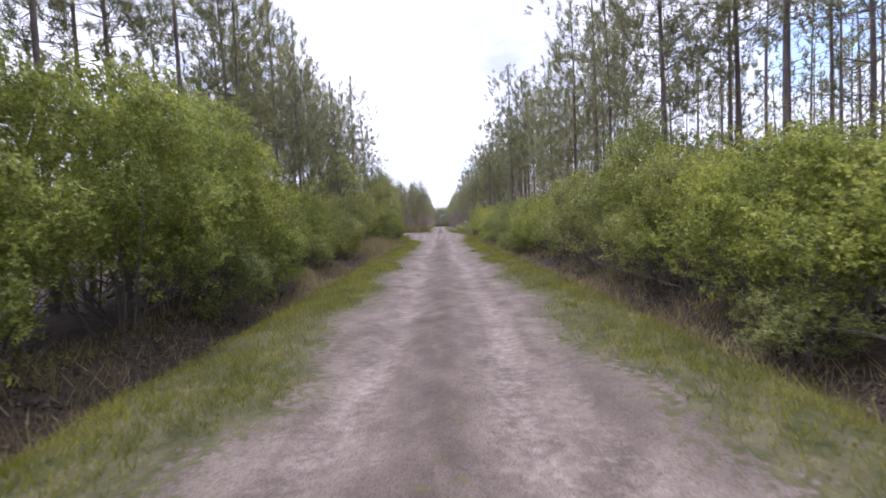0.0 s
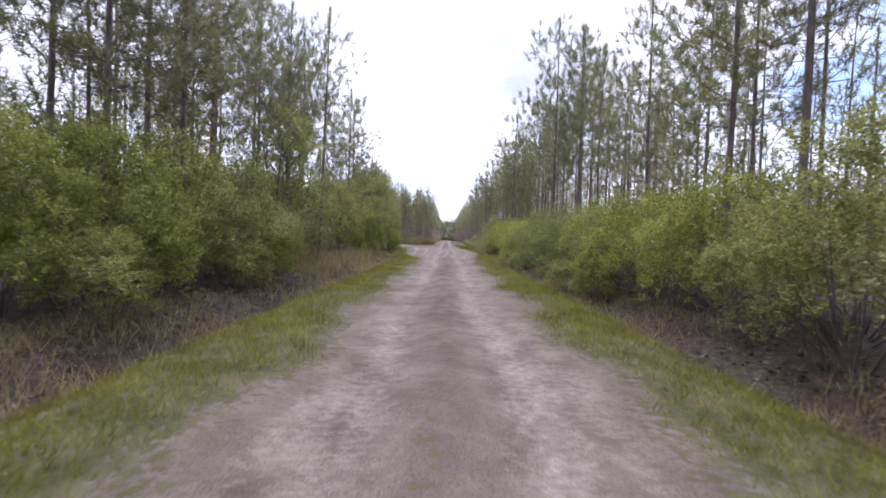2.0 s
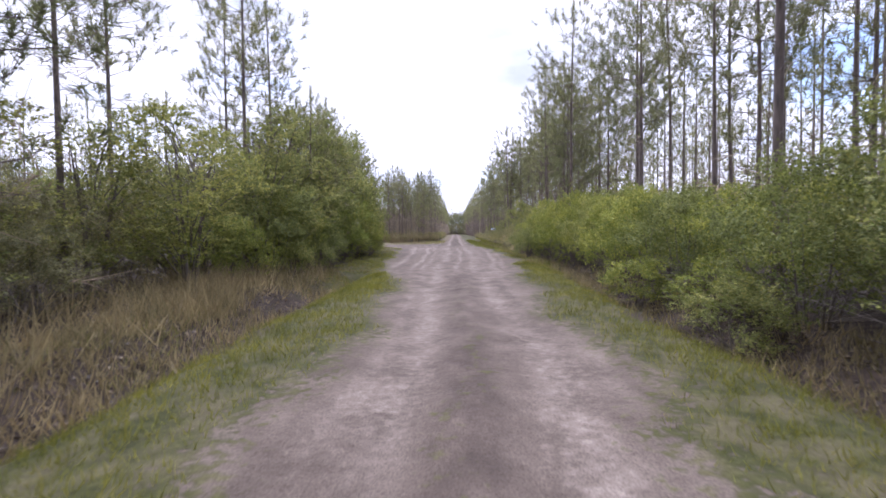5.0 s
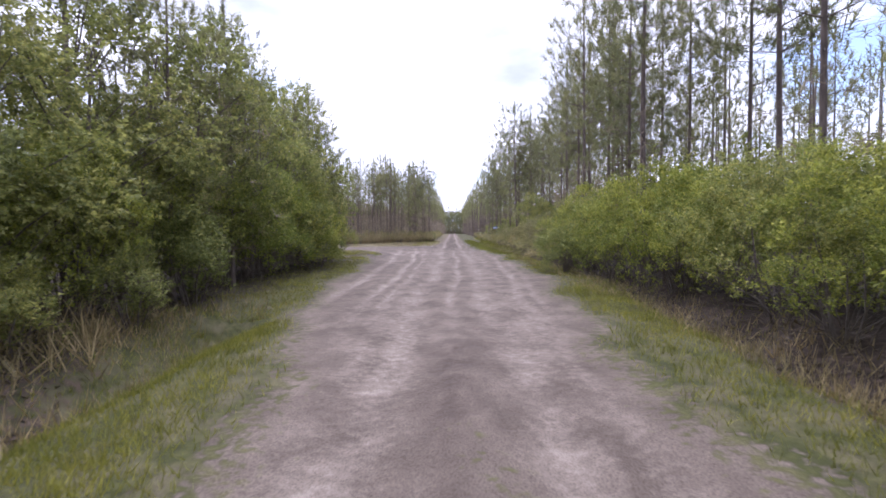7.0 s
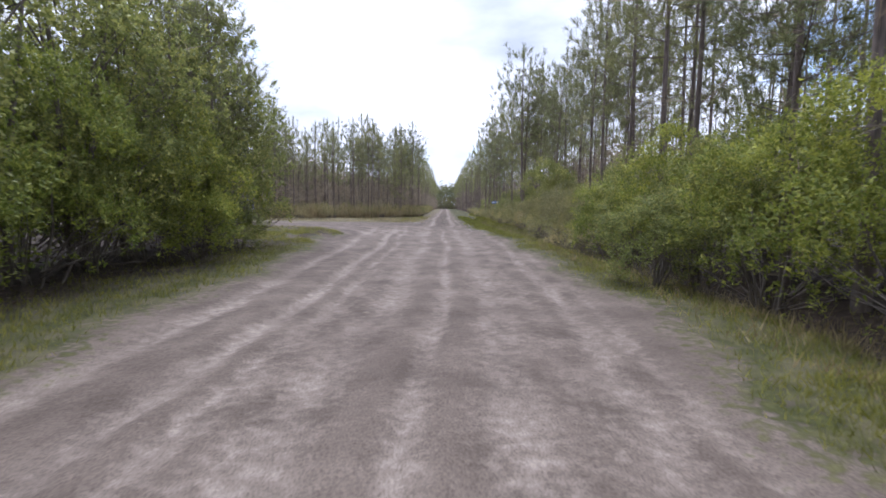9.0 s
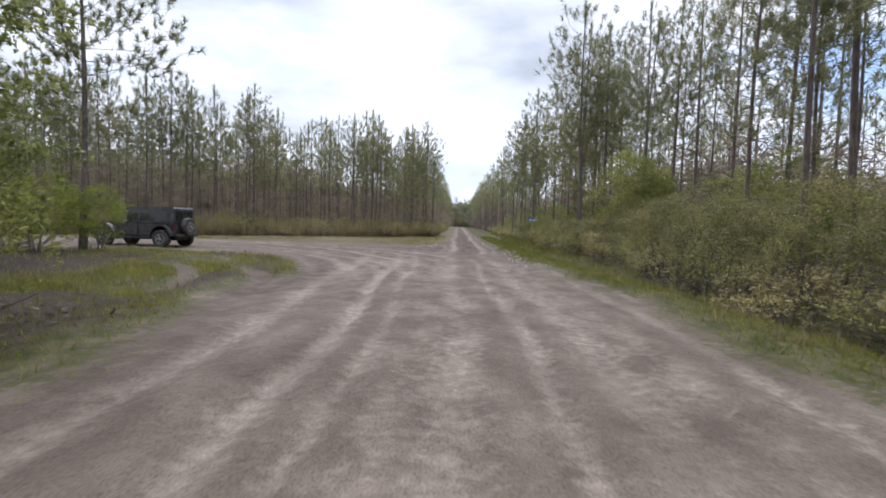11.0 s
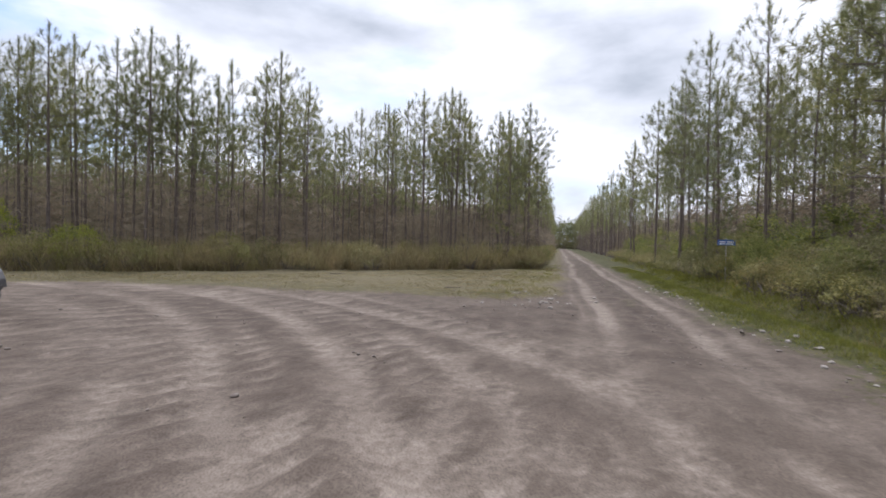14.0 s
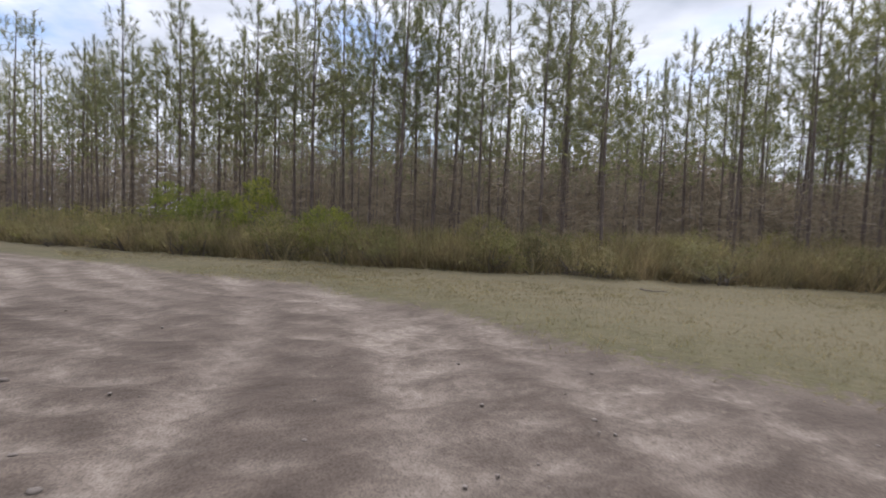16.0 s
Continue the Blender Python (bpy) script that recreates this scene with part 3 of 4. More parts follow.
# trees that stand out against the sky
for x, y, tall, kind in ((-18.2, 111.2, 11.2, 0), (-22.0, 108.8, 12.0, 3), (-23.9, 106.9, 11.2, 1), (-12.8, 116.3, 10.0, 0), (-10.6, 117.2, 11.2, 1), (-9.4, 120.0, 12.0, 2), (-16.0, 116.7, 8.8, 2),
                         (6.9, 102.6, 13.6, 7), (8.3, 104.6, 13.2, 3), (8.0, 100.9, 13.0, 1), (5.7, 113.5, 9.6, 7), (7.6, 108.4, 9.4, 7), (9.2, 22.3, 13.8, 3), (10.6, 25.2, 13.4, 1), (8.9, 26.6, 13.2, 3), (7.9, 61.5, 13.4, 1), (8.8, 64.2, 13.8, 3), (9.9, 67.5, 13.0, 1), (-5.4, 119.8, 9.2, 7), (-3.9, 136.6, 9.2, 2), (6.6, 125.0, 13.2, 3), (6.5, 100.1, 14.0, 5), (7.4, 74.5, 13.4, 3), (9.0, 70.0, 12.0, 0), (6.4, 50.3, 14.5, 5), (-7.6, 57.4, 12.2, 1), (-9.0, 34.8, 13.0, 7), (-8.6, 37.8, 12.6, 7), (-9.6, 40.2, 13.4, 3), (-8.9, 42.4, 12.4, 1), (-8.5, 48.2, 12.8, 7), (-9.8, 45.6, 13.2, 1), (-12.0, 42.0, 13.0, 3),
                         (-7.9, 60.6, 11.6, 0), (-6.8, 46.4, 13.2, 3), (-7.6, 43.4, 12.0, 1), (8.2, 76.7, 13.0, 4), (6.2, 66.9, 13.6, 5), (6.0, 73.4, 12.4, 1), (-14.4, 88.6, 12.4, 6), (-17.6, 87.2, 12.0, 1), (8.6, 19.5, 14.2, 5), (-8.4, 14.6, 13.6, 5),
                         (7.6, 31.0, 14.0, 5), (-8.6, 18.3, 13.2, 3), (-8.3, 20.4, 12.6, 1), (-8.8, 24.4, 14.0, 5), (-8.2, 27.4, 12.8, 7), (-10.4, 22.0, 13.4, 3), (-11.5, 17.6, 13.8, 3), (-9.6, 16.0, 12.4, 0), (-7.9, 31.5, 12.6, 7), (9.4, 98.0, 13.2, 3), (9.4, 84.0, 14.0, 5)):
    wish(x, y, tall, kind)
chosen = set(wood)
# the right-hand wood, row by row
for i in range(9):
    for j in range(62):
        x, y = 7.2 + i * 2.7 + rnd.uniform(-0.7, 0.7), 6 + j * 2.5 + rnd.uniform(-0.8, 0.8)
        if rnd.random() < (0.62 if i < 2 else 0.42):
            wish(x if y < 115 else x - 1.2, y, gap=1.6)
for j in range(16):
    wish(rnd.uniform(8.0, 16.0), rnd.uniform(78, 122), None, rnd.choice((0, 1, 3, 4)), gap=1.6)
# the left-hand wood, up to the side road
for i in range(10):
    for j in range(31):
        x, y = -7.2 - i * 2.6 + rnd.uniform(-0.7, 0.7), 8 + j * 2.6 + rnd.uniform(-0.8, 0.8)
        if rnd.random() < (0.5 if i < 2 else 0.36) and (y < 77 or (x < -16 and y < side_near(x) - 3)):
            if y > 62 and x > -30:
                wish(x, y, rnd.uniform(7.4, 9.2), 7, gap=1.5)
            else:
                wish(x, y, gap=1.5)
# the plantation beyond the side road
for i in range(13):
    for j in range(30):
        x = -4.6 - j * 2.2 + rnd.uniform(-0.6, 0.6)
        y = float(shrub_line(x)) + 3.2 + i * 2.8 + rnd.uniform(-0.8, 0.8)
        if rnd.random() < 0.8:
            wish(x, y, rnd.uniform(9.8, 12.6), gap=1.4)
for j in range(44):
    for i in range(4):
        wish(-4.4 - i * 2.6 + rnd.uniform(-0.5, 0.5), 150 + j * 3.2 + rnd.uniform(-1, 1), rnd.uniform(9.5, 12), gap=1.5)
        wish(5.2 + i * 2.6 + rnd.uniform(-0.5, 0.5), 158 + j * 3.2 + rnd.uniform(-1, 1), rnd.uniform(10.5, 13), gap=1.5)
for j in range(34):
    wish(-17 + j * 1.05 + rnd.uniform(-0.4, 0.4), 282 + rnd.uniform(0, 12), rnd.uniform(10, 13), gap=0.6)


def off_track(p):
    """How far a place lies from the track and the side road."""
    x, y = p[0], p[1]
    straight = math.hypot(x, max(0.0, y - 130))
    return -1.0 if p in chosen else min(straight, math.hypot(min(0.0, x + 30), y - shrub_line(x)) if x < -3 and y > 90 else 1e9)


wood.sort(key=off_track)
pines = [pine(20 + i, t, PINE_LABEL, b, w * 1.4, 50 if i == 6 else 31, g * 0.85, 0.012 if i == 6 else 0.0095, 0.33, 0.64) for i, (t, b, w, g) in enumerate(PINE_KINDS)]
for x, y, i, s, turn, lean in wood[:185]:
    placed(pines[i], x, y, turn, s, lean)
for ob in pines:
    discard(ob)
# the rest of the wood, deeper in, as one mass
lean_pines = [pine(40 + i, t, PINE_LABEL, b, w * 1.3, 12, g, 0.021, 0.36, 0.72, 2.6, True) for i, (t, b, w, g) in enumerate(PINE_KINDS)]
masses = []
for ob in lean_pines:
    pair = []
    for c in sorted(ob.children, key=lambda o: o.name.startswith("crown")):
        co = np.empty(len(c.data.vertices) * 3, np.float32)
        c.data.vertices.foreach_get("co", co)
        corners = np.empty(len(c.data.loops), np.int32)
        c.data.loops.foreach_get("vertex_index", corners)
        k = c.data.polygons[0].loop_total
        co = co.reshape(-1, 3)
        pair.append((co, corners.reshape(-1, k)))
    masses.append(pair)
for part_index, name, mat in ((0, "trunk_mass", M_BARK), (1, "crown_mass", M_NEEDLE)):
    pieces = []
    for x, y, i, s, turn, lean in wood[185:]:
        co, fa = masses[i][part_index]
        c, q = math.cos(radians(turn)), math.sin(radians(turn))
        at = np.array([x, y, float(height(x, y))])
        pieces.append((co @ np.array([[c, q, 0], [-q, c, 0], [0, 0, 1]]) * s + at, fa))
    v, f = joined(pieces)
    if part_index == 0:
        far_wood = mesh_object("far_pine_wood", v, f, mat, None, True)
        tagged(far_wood, "deep rows of slender pines behind the front trees", "woodland", kind="stuff")
    else:
        tagged(mesh_object(name, v, f, mat, far_wood), kind="stuff")
for ob in lean_pines:
    discard(ob)

# dead lower twigs that brown the wood below its crowns
r = np.random.RandomState(5)
spots = []
for x, y, i, s, turn, lean in wood:
    n = 56 if x < -4 and y > 100 else 14
    z0 = float(height(x, y))
    spots.append(np.stack([x + r.normal(0, 0.7, n), y + r.normal(0, 0.7, n), z0 + r.uniform(0.2, 3.9 if -22 < x < -4 and y > 100 else 5.2, n)], 1))
spots = np.concatenate(spots)
v, f = needles(r, spots, r.normal(size=spots.shape) * (1, 1, 0.35), 6, 0.85, 0.7, 0.011)
tagged(mesh_object("dead_twigs", v, f, M_BROWN), "brown dead twigs on the lower pine trunks", "twigs", kind="stuff")

# the wood's depth: a far thicket that closes the view between the trunks
def far_thicket():
    r = np.random.RandomState(15)
    n = 62000
    x = np.concatenate([r.uniform(-75, -6, n), r.uniform(21, 42, n // 2), r.uniform(-48, -33, n // 2), r.uniform(-30, -9, n // 3), r.uniform(-105, -60, n // 3), r.uniform(12.5, 21, n // 4)])
    y = np.concatenate([shrub_line(x[:n]) + r.uniform(34, 58, n), r.uniform(0, 190, n // 2), r.uniform(0, 78, n // 2), r.uniform(170, 290, n // 3), 100 + 0.45 * (x[-(n // 3) - n // 4:-(n // 4)] + 40) + r.uniform(-22, 24, n // 3), r.uniform(96, 235, n // 4)])
    low = np.where((x > 8) | (y < 80), 5.0, np.where(x < -22, 7.0, 5.2)) * r.uniform(0.7, 1.5, len(x))
    at = np.stack([x, y, r.uniform(0, 1, len(x)) * low], 1)
    v, f = needles(r, at, r.normal(size=at.shape) * (1, 1, 0.4), 3, 1.4, 0.8, 0.055)
    tagged(mesh_object("far_thicket", v, f, M_BROWN), "brown tangle of brush deep in the wood", "thicket", kind="stuff")
    at = np.stack([r.uniform(-24, 24, 5000), r.uniform(286, 305, 5000), r.uniform(0, 10.5, 5000)], 1)
    v, f = needles(r, at, r.normal(size=at.shape), 4, 1.5, 0.9, 0.12)
    tagged(mesh_object("far_treeline", v, f, M_NEEDLE), "grey-green treeline at the far end of the track", "treeline", kind="stuff")


far_thicket()

# bushes in a hedge-like line along both verges
GREEN = "dense dark green leafy bush beside the sandy track"
MYRTLE = "dense yellow-green leafy bush beside the sandy track"
OAK = "tall dark green broadleaf sapling tree at the track's edge"
SHAPES = ((1.75, 2.9, 640), (1.45, 3.2, 560), (2.0, 2.6, 680), (1.1, 2.2, 380))
myrtles = [plain_bush(60 + i, q, t, "roadside_bush", MYRTLE, "bush", "roadside bushes", M_MYRTLE, int(n * 1.55), 16, 0.056) for i, (q, t, n) in enumerate(SHAPES)]
greens = [plain_bush(160 + i, q, t, "roadside_bush", GREEN, "bush", "roadside bushes", M_GREEN, int(n * 1.55), 16, 0.056) for i, (q, t, n) in enumerate(SHAPES)]
mounds = [plain_bush(360 + i, 2.15, 4.5, "roadside_bush", (MYRTLE, MYRTLE, GREEN)[i], "bush", "roadside bushes", (M_MYRTLE, M_MYRTLE, M_OAK)[i], 2100, 15, 0.06) for i in range(3)]
THICKET = "brownish olive thicket bush at the wood's edge"
thickets = [plain_bush(66 + i, 1.7, 2.5, "thicket_bush", THICKET, "bush", "thicket bushes", M_SHRUB, 720, 14, 0.05) for i in range(2)]
behind = [plain_bush(70 + i, 1.9, 2.9, "roadside_bush", GREEN, "bush", "roadside bushes", M_GREEN, 340, 9, 0.12) for i in range(2)]
oaks = [sapling(80 + i, 2.0, 6.4, OAK) for i in range(3)]
left_tall = curve([(6, 4.5), (13, 5.0), (17.5, 4.9), (21, 4.5), (22.6, 3.4), (24, 3.0), (33, 3.1), (36, 3.4), (39, 3.6), (41, 1.7), (54, 1.9), (56, 3.4), (60, 3.6), (78, 3.8)])
right_tall = curve([(6, 2.5), (13, 2.7), (18, 3.2), (22, 3.2), (30, 2.7), (40, 2.8), (55, 2.6), (60, 3.2), (69, 3.6), (74, 3.0), (79, 2.3), (86, 2.4), (90, 2.2), (98, 1.8)])
tops = {id(o): t for o, t in zip(myrtles + greens, (2.9, 3.2, 2.6, 2.2) * 2)} | {id(o): 2.5 for o in thickets} | {id(o): 2.9 for o in behind} | {id(o): 4.5 for o in mounds}


def grow(choice, x, y, tall):
    ob = rnd.choice(choice)
    q = tall / tops[id(ob)]
    w = min(1.35, max(0.75, q ** 0.5)) * rnd.uniform(0.9, 1.12)
    placed(ob, x, y, rnd.uniform(0, 360), (w, w, q))


y = 6.5
while y < 77.5:
    thin = 41 < y < 54
    tall = float(left_tall(y)) * rnd.uniform(0.78, 1.12)
    x = -6.6 + rnd.uniform(-0.4, 0.4) - (0.7 if thin else 0) - (0.45 if y > 60 else 0) + (0.75 if y < 22.5 else 0)
    if not (thin and rnd.random() < 0.35):
        grow(mounds[:2] if y < 22.5 else thickets if thin or rnd.random() < 0.05 else myrtles[:3] if rnd.random() < 0.4 else greens[:3], x, y, tall)
    if not thin and rnd.random() < 0.9:
        grow(behind, x - 2.3, y + 0.9, tall * 1.05)
    if not thin and rnd.random() < 0.28:
        grow(greens[3:] + myrtles[3:], x + 1.15, y + rnd.uniform(-0.6, 0.6), min(1.9, tall * rnd.uniform(0.35, 0.55)))
    y += rnd.uniform(1.5, 2.3)
y = 57.5
while y < 76.2:
    placed(rnd.choice(oaks), -7.4 + rnd.uniform(-0.5, 0.4), y, rnd.uniform(0, 360), (1.1, 1.1, float(np.interp(y, [57, 61, 66, 79], [5.6, 6.6, 7.3, 7.8])) / 6.4 * rnd.uniform(0.92, 1.08)))
    y += rnd.uniform(1.8, 2.4)
for x, y, tall in ((-8.2, 76.6, 6.4), (-6.6, 38.6, 6.1), (-6.9, 41.0, 5.2), (-8.4, 36.4, 5.4), (-8.6, 46.0, 4.3), (-9.6, 49.2, 4.7), (-8.8, 51.6, 4.4), (-7.9, 54.8, 4.7), (-10.0, 43.6, 4.5), (-7.0, 52.5, 4.6), (9.6, 87.0, 3.9), (10.4, 91.0, 4.0)):
    placed(rnd.choice(oaks), x, y, rnd.uniform(0, 360), (0.95, 0.95, tall / 6.4))
y = 6.0
while y < 99:
    tall = float(right_tall(y)) * rnd.uniform(0.78, 1.12)
    x = 5.5 + rnd.uniform(-0.35, 0.35) + (0.3 if 60 < y < 66 else 0) + (0.9 if y > 76 else 0)
    grow(thickets if (77.5 < y < 88 or y > 89 or rnd.random() < (0.03 if y < 60 else 0.1)) else myrtles[:3] if rnd.random() < (0.5 if y < 26 else 0.4) else greens[:3], x, y, tall)
    if rnd.random() < 0.9:
        grow(behind, x + 2.3, y + 0.9, tall * 1.02)
    if y < 78 and rnd.random() < 0.28:
        grow(greens[3:] + myrtles[3:], x - 1.2, y + rnd.uniform(-0.6, 0.6), min(1.9, tall * rnd.uniform(0.35, 0.55)))
    y += rnd.uniform(1.5, 2.3)
for x, y, tall in ((-13.5, 88.2, 2.1), (-14.9, 87.2, 2.6), (-16.2, 87.6, 1.9), (-18.2, 87.8, 2.3), (-20.2, 87.6, 2.4), (-22.0, 87.2, 3.0), (-23.5, 87.6, 2.8), (-12.6, 81.6, 3.2), (-10.6, 78.8, 3.6), (-27.0, 86.2, 3.2), (-31.0, 84.8, 3.2), (-27.0, 103.4, 2.9), (-29.5, 102.6, 2.6), (-31.6, 101.2, 2.7), (-24.2, 105.2, 2.0)):
    grow(behind if x < -20 and y < 90 else myrtles[:2], x, y, tall)
for x, y, tall in ((-18.6, 108.2, 1.8), (-17.0, 109.6, 1.6), (-13.2, 112.4, 1.3)):
    grow(thickets, x, y, tall)
for x, y, tall in ((5.9, 63.5, 3.0), (5.6, 15.0, 2.7), (5.7, 19.5, 2.9)):
    grow(myrtles[:3], x, y, tall)
for x, y, tall in ((7.1, 93.2, 4.6), (8.2, 95.0, 4.2), (7.0, 60.5, 3.2), (6.9, 70.4, 3.4)):
    grow(mounds[2:], x, y, tall)
for j in range(12):
    grow(thickets + greens[3:], 5.9 + rnd.uniform(-0.4, 0.6), 95.5 + j * 1.9, rnd.uniform(1.2, 1.9) * (1.25 if j > 6 else 1))
for j in range(11):
    for i in range(2):
        grow(behind + thickets, -9.4 - i * 2.6 + rnd.uniform(-0.6, 0.6), 40.5 + j * 1.7 + rnd.uniform(-0.5, 0.5), rnd.uniform(2.0, 3.4))
for j in range(30):
    grow(behind + thickets, 8.2 + rnd.uniform(-0.7, 0.7), 99 + j * 2.1 + rnd.uniform(-0.5, 0.5), rnd.uniform(1.7, 3.0))
for j in range(16):
    grow(thickets, -16 + j * 2.1 + rnd.uniform(-0.5, 0.5), 276 + rnd.uniform(0, 6), rnd.uniform(3, 5.5))
for ob in (*myrtles, *mounds, *greens, *thickets, *behind, *oaks):
    discard(ob)

# low scrub in front of and under the pines
SCRUB = "knee-high olive and russet scrub under the pines"
scrubs = [plain_bush(100 + i, 0.95, 0.95, "low_shrub", SCRUB, "shrub", "scrub under the pines", (M_SCRUB, M_HEATH, M_HEATH, M_SCRUB)[i], 170, 10, 0.055) for i in range(4)]
for i in range(3):
    for j in range(38):
        x = -3.6 - j * 1.35 + rnd.uniform(-0.5, 0.5)
        yy = float(shrub_line(x)) - 0.4 + i * 1.9 + rnd.uniform(-0.5, 0.5)
        placed(rnd.choice(scrubs), x, yy, rnd.uniform(0, 360), (rnd.uniform(0.8, 1.5), rnd.uniform(0.8, 1.5), rnd.uniform(0.55, 1.5)))
for i in range(2):
    for j in range(44):
        x, yy = 5.5 + i * 1.5 + rnd.uniform(-0.6, 0.6), 96 + j * 1.4 + rnd.uniform(-0.6, 0.6)
        placed(rnd.choice(scrubs), x, yy, rnd.uniform(0, 360), (rnd.uniform(0.8, 1.4), rnd.uniform(0.8, 1.4), rnd.uniform(0.5, 1.15)))
        if j > 14:
            placed(rnd.choice(scrubs), -3.6 - i * 1.5 + rnd.uniform(-0.4, 0.4), yy + 4, rnd.uniform(0, 360), rnd.uniform(0.8, 1.3))
for j in range(16):
    placed(rnd.choice(scrubs), 5.4 + rnd.uniform(-0.35, 0.35), 77 + j * 1.35 + rnd.uniform(-0.4, 0.4), rnd.uniform(0, 360), (rnd.uniform(0.9, 1.4), rnd.uniform(0.9, 1.4), rnd.uniform(0.7, 1.2)))
for ob in scrubs:
    discard(ob)

# ---- grass, straw and what lies on the ground ----


def blades(seed, name, label, category, mat, boxes, tall, wanted):
    """One mass of grass blades over some stretches of the plan, thick where `wanted` says so."""
    r = np.random.RandomState(seed)
    spots = []
    for x0, x1, y0, y1, n in boxes:
        tufts = np.stack([r.uniform(x0, x1, n // 7), r.uniform(y0, y1, n // 7)], 1)
        tufts = np.repeat(tufts, 7, 0) + r.normal(0, 0.07, (n // 7 * 7, 2))
        keep = r.uniform(0, 1, len(tufts)) < wanted(tufts[:, 0], tufts[:, 1])
        spots.append(tufts[keep])
    p = np.concatenate(spots)
    base = np.column_stack([p, height(p[:, 0], p[:, 1]) - 0.02])
    n = len(p)
    lean = r.normal(0, 0.45, (n, 3)) * (1, 1, 0) + (0, 0, 1)
    across = unit(np.cross(lean, r.normal(size=(n, 3)))) * r.uniform(0.003, 0.009, (n, 1)) * (tall / 0.2) ** 0.4
    ln = tall * r.uniform(0.4, 1.3, (n, 1))
    v = np.stack([base - across, base + across, base + unit(lean) * ln], 1).reshape(-1, 3)
    tagged(mesh_object(name, v, np.arange(3 * n).reshape(n, 3), mat), label, category, kind="stuff")


def verge(x, y):
    sand, grassy, litter = zones(x, y)
    patch = 0.75 + 0.5 * wobble(x, y, 1.3, 31)
    return np.clip(np.clip(grassy * 2 - 1, 0, 1) * (1 - 0.85 * litter) * patch, 0, 1)


blades(1, "verge_grass", "short olive green grass along the sandy verges", "grass", M_GRASS,
       [(-3.9, -1.3, 8, 40, 100000), (-3.9, -1.3, 40, 64, 52000), (1.4, 4.2, 8, 40, 100000), (1.4, 4.2, 40, 64, 50000), (1.8, 6.2, 58, 125, 150000), (-6.8, -2.4, 54, 80, 80000), (-4.5, -1.8, 101, 125, 9000), (-0.4, 0.4, 8, 56, 5000)], 0.135, verge)
blades(9, "lush_verge", "fresh green grass along the verge past the junction", "grass", M_LUSH, [(1.5, 5.0, 82, 124, 60000)], 0.17, lambda x, y: verge(x, y) * np.clip(1.2 - 0.25 * np.abs(x - 3), 0, 1))
blades(8, "corner_grass", "lush green grass on the corner between the two roads", "grass", M_LUSH, [(-14.5, -4.8, 78, 92.5, 170000)], 0.19, lambda x, y: verge(x, y) * (1 - 0.6 * churned(x, y)) * np.clip(0.6 + 1.5 * wobble(x, y, 1.6, 41), 0.04, 1))
blades(2, "verge_straw", "pale dry grass at the forest's edge", "grass", M_STRAW,
       [(-5.6, -3.6, 8, 62, 8000), (3.4, 5.2, 8, 64, 7000), (-14, -5, 79, 92, 5000), (3.4, 6.2, 64, 112, 9000)], 0.26, lambda x, y: verge(x, y) * 1.2)
blades(11, "bank_straw", "brown dry weeds and straw on the ditch banks", "grass", M_STRAW,
       [(-5.8, -3.9, 8, 40, 26000), (-6.2, -3.9, 38, 60, 30000), (3.5, 5.4, 8, 76, 36000)], 0.32, lambda x, y: np.clip(zones(x, y)[2] * (0.35 + 0.9 * wobble(x, y, 1.5, 71)), 0, 1))
blades(12, "bank_grass", "low green weeds on the ditch banks", "grass", M_LUSH,
       [(-5.6, -3.9, 8, 62, 24000), (3.5, 5.2, 8, 76, 22000)], 0.2, lambda x, y: np.clip(zones(x, y)[2] * (0.1 + 1.1 * wobble(x, y, 1.1, 72)), 0, 1))
blades(3, "tall_straw", "tall dry brown grass stalks below the pines", "grass", M_STRAW,
       [(-8.2, -4.7, 38, 58, 14000), (5.2, 8.0, 90, 112, 6000)], 0.75, lambda x, y: 0.5 + 0.6 * wobble(x, y, 1.7, 14))


def past_road(x, y):
    sand, grassy, litter = zones(x, y)
    return np.clip(grassy * (0.5 + 0.8 * wobble(x, y, 0.9, 33)), 0, 1)


blades(4, "meadow_grass", "thin pale grass on the strip beyond the side road", "grass", M_HEATH, [(-30, -1.8, 97, 119, 80000)], 0.1, past_road)
blades(5, "meadow_straw", "thin dry grass on the strip beyond the side road", "grass", M_STRAW, [(-30, -1.8, 97, 119, 300000)], 0.09, past_road)


def under_pines(x, y):
    return np.where(y > shrub_line(x) - 0.6, 0.6 + 0.6 * wobble(x, y, 0.8, 35), 0)


blades(10, "scrub_straw", "pale dry grass heads standing in the scrub", "grass", M_STRAW, [(-40, -3.2, 92, 124, 330000)], 1.45, lambda x, y: np.where(np.abs(y - shrub_line(x) - 2.4) < 3.2, 0.55 + 0.6 * wobble(x, y, 1.1, 61), 0))
blades(6, "plantation_straw", "knee-high dry grass and russet stalks among the pines", "grass", M_STRAW, [(-48, -3.2, 88, 132, 240000)], 0.7, under_pines)
blades(7, "plantation_grass", "knee-high green undergrowth among the pines", "grass", M_GRASS, [(-48, -3.2, 88, 132, 46000), (4.2, 9, 98, 150, 16000)], 0.5, lambda x, y: np.where(x > 0, 0.7, under_pines(x, y)))

M_CLOD, nodes, links, bsdf = material("sand_clod", 0.95)
n = noisy(nodes, links, 8.0, 6.0)
c = ramp(nodes, [(0.3, (0.075, 0.06, 0.05)), (0.7, (0.15, 0.124, 0.105))])
links.new(n.outputs["Fac"], c.inputs["Fac"])
links.new(c.outputs["Color"], bsdf.inputs["Base Color"])


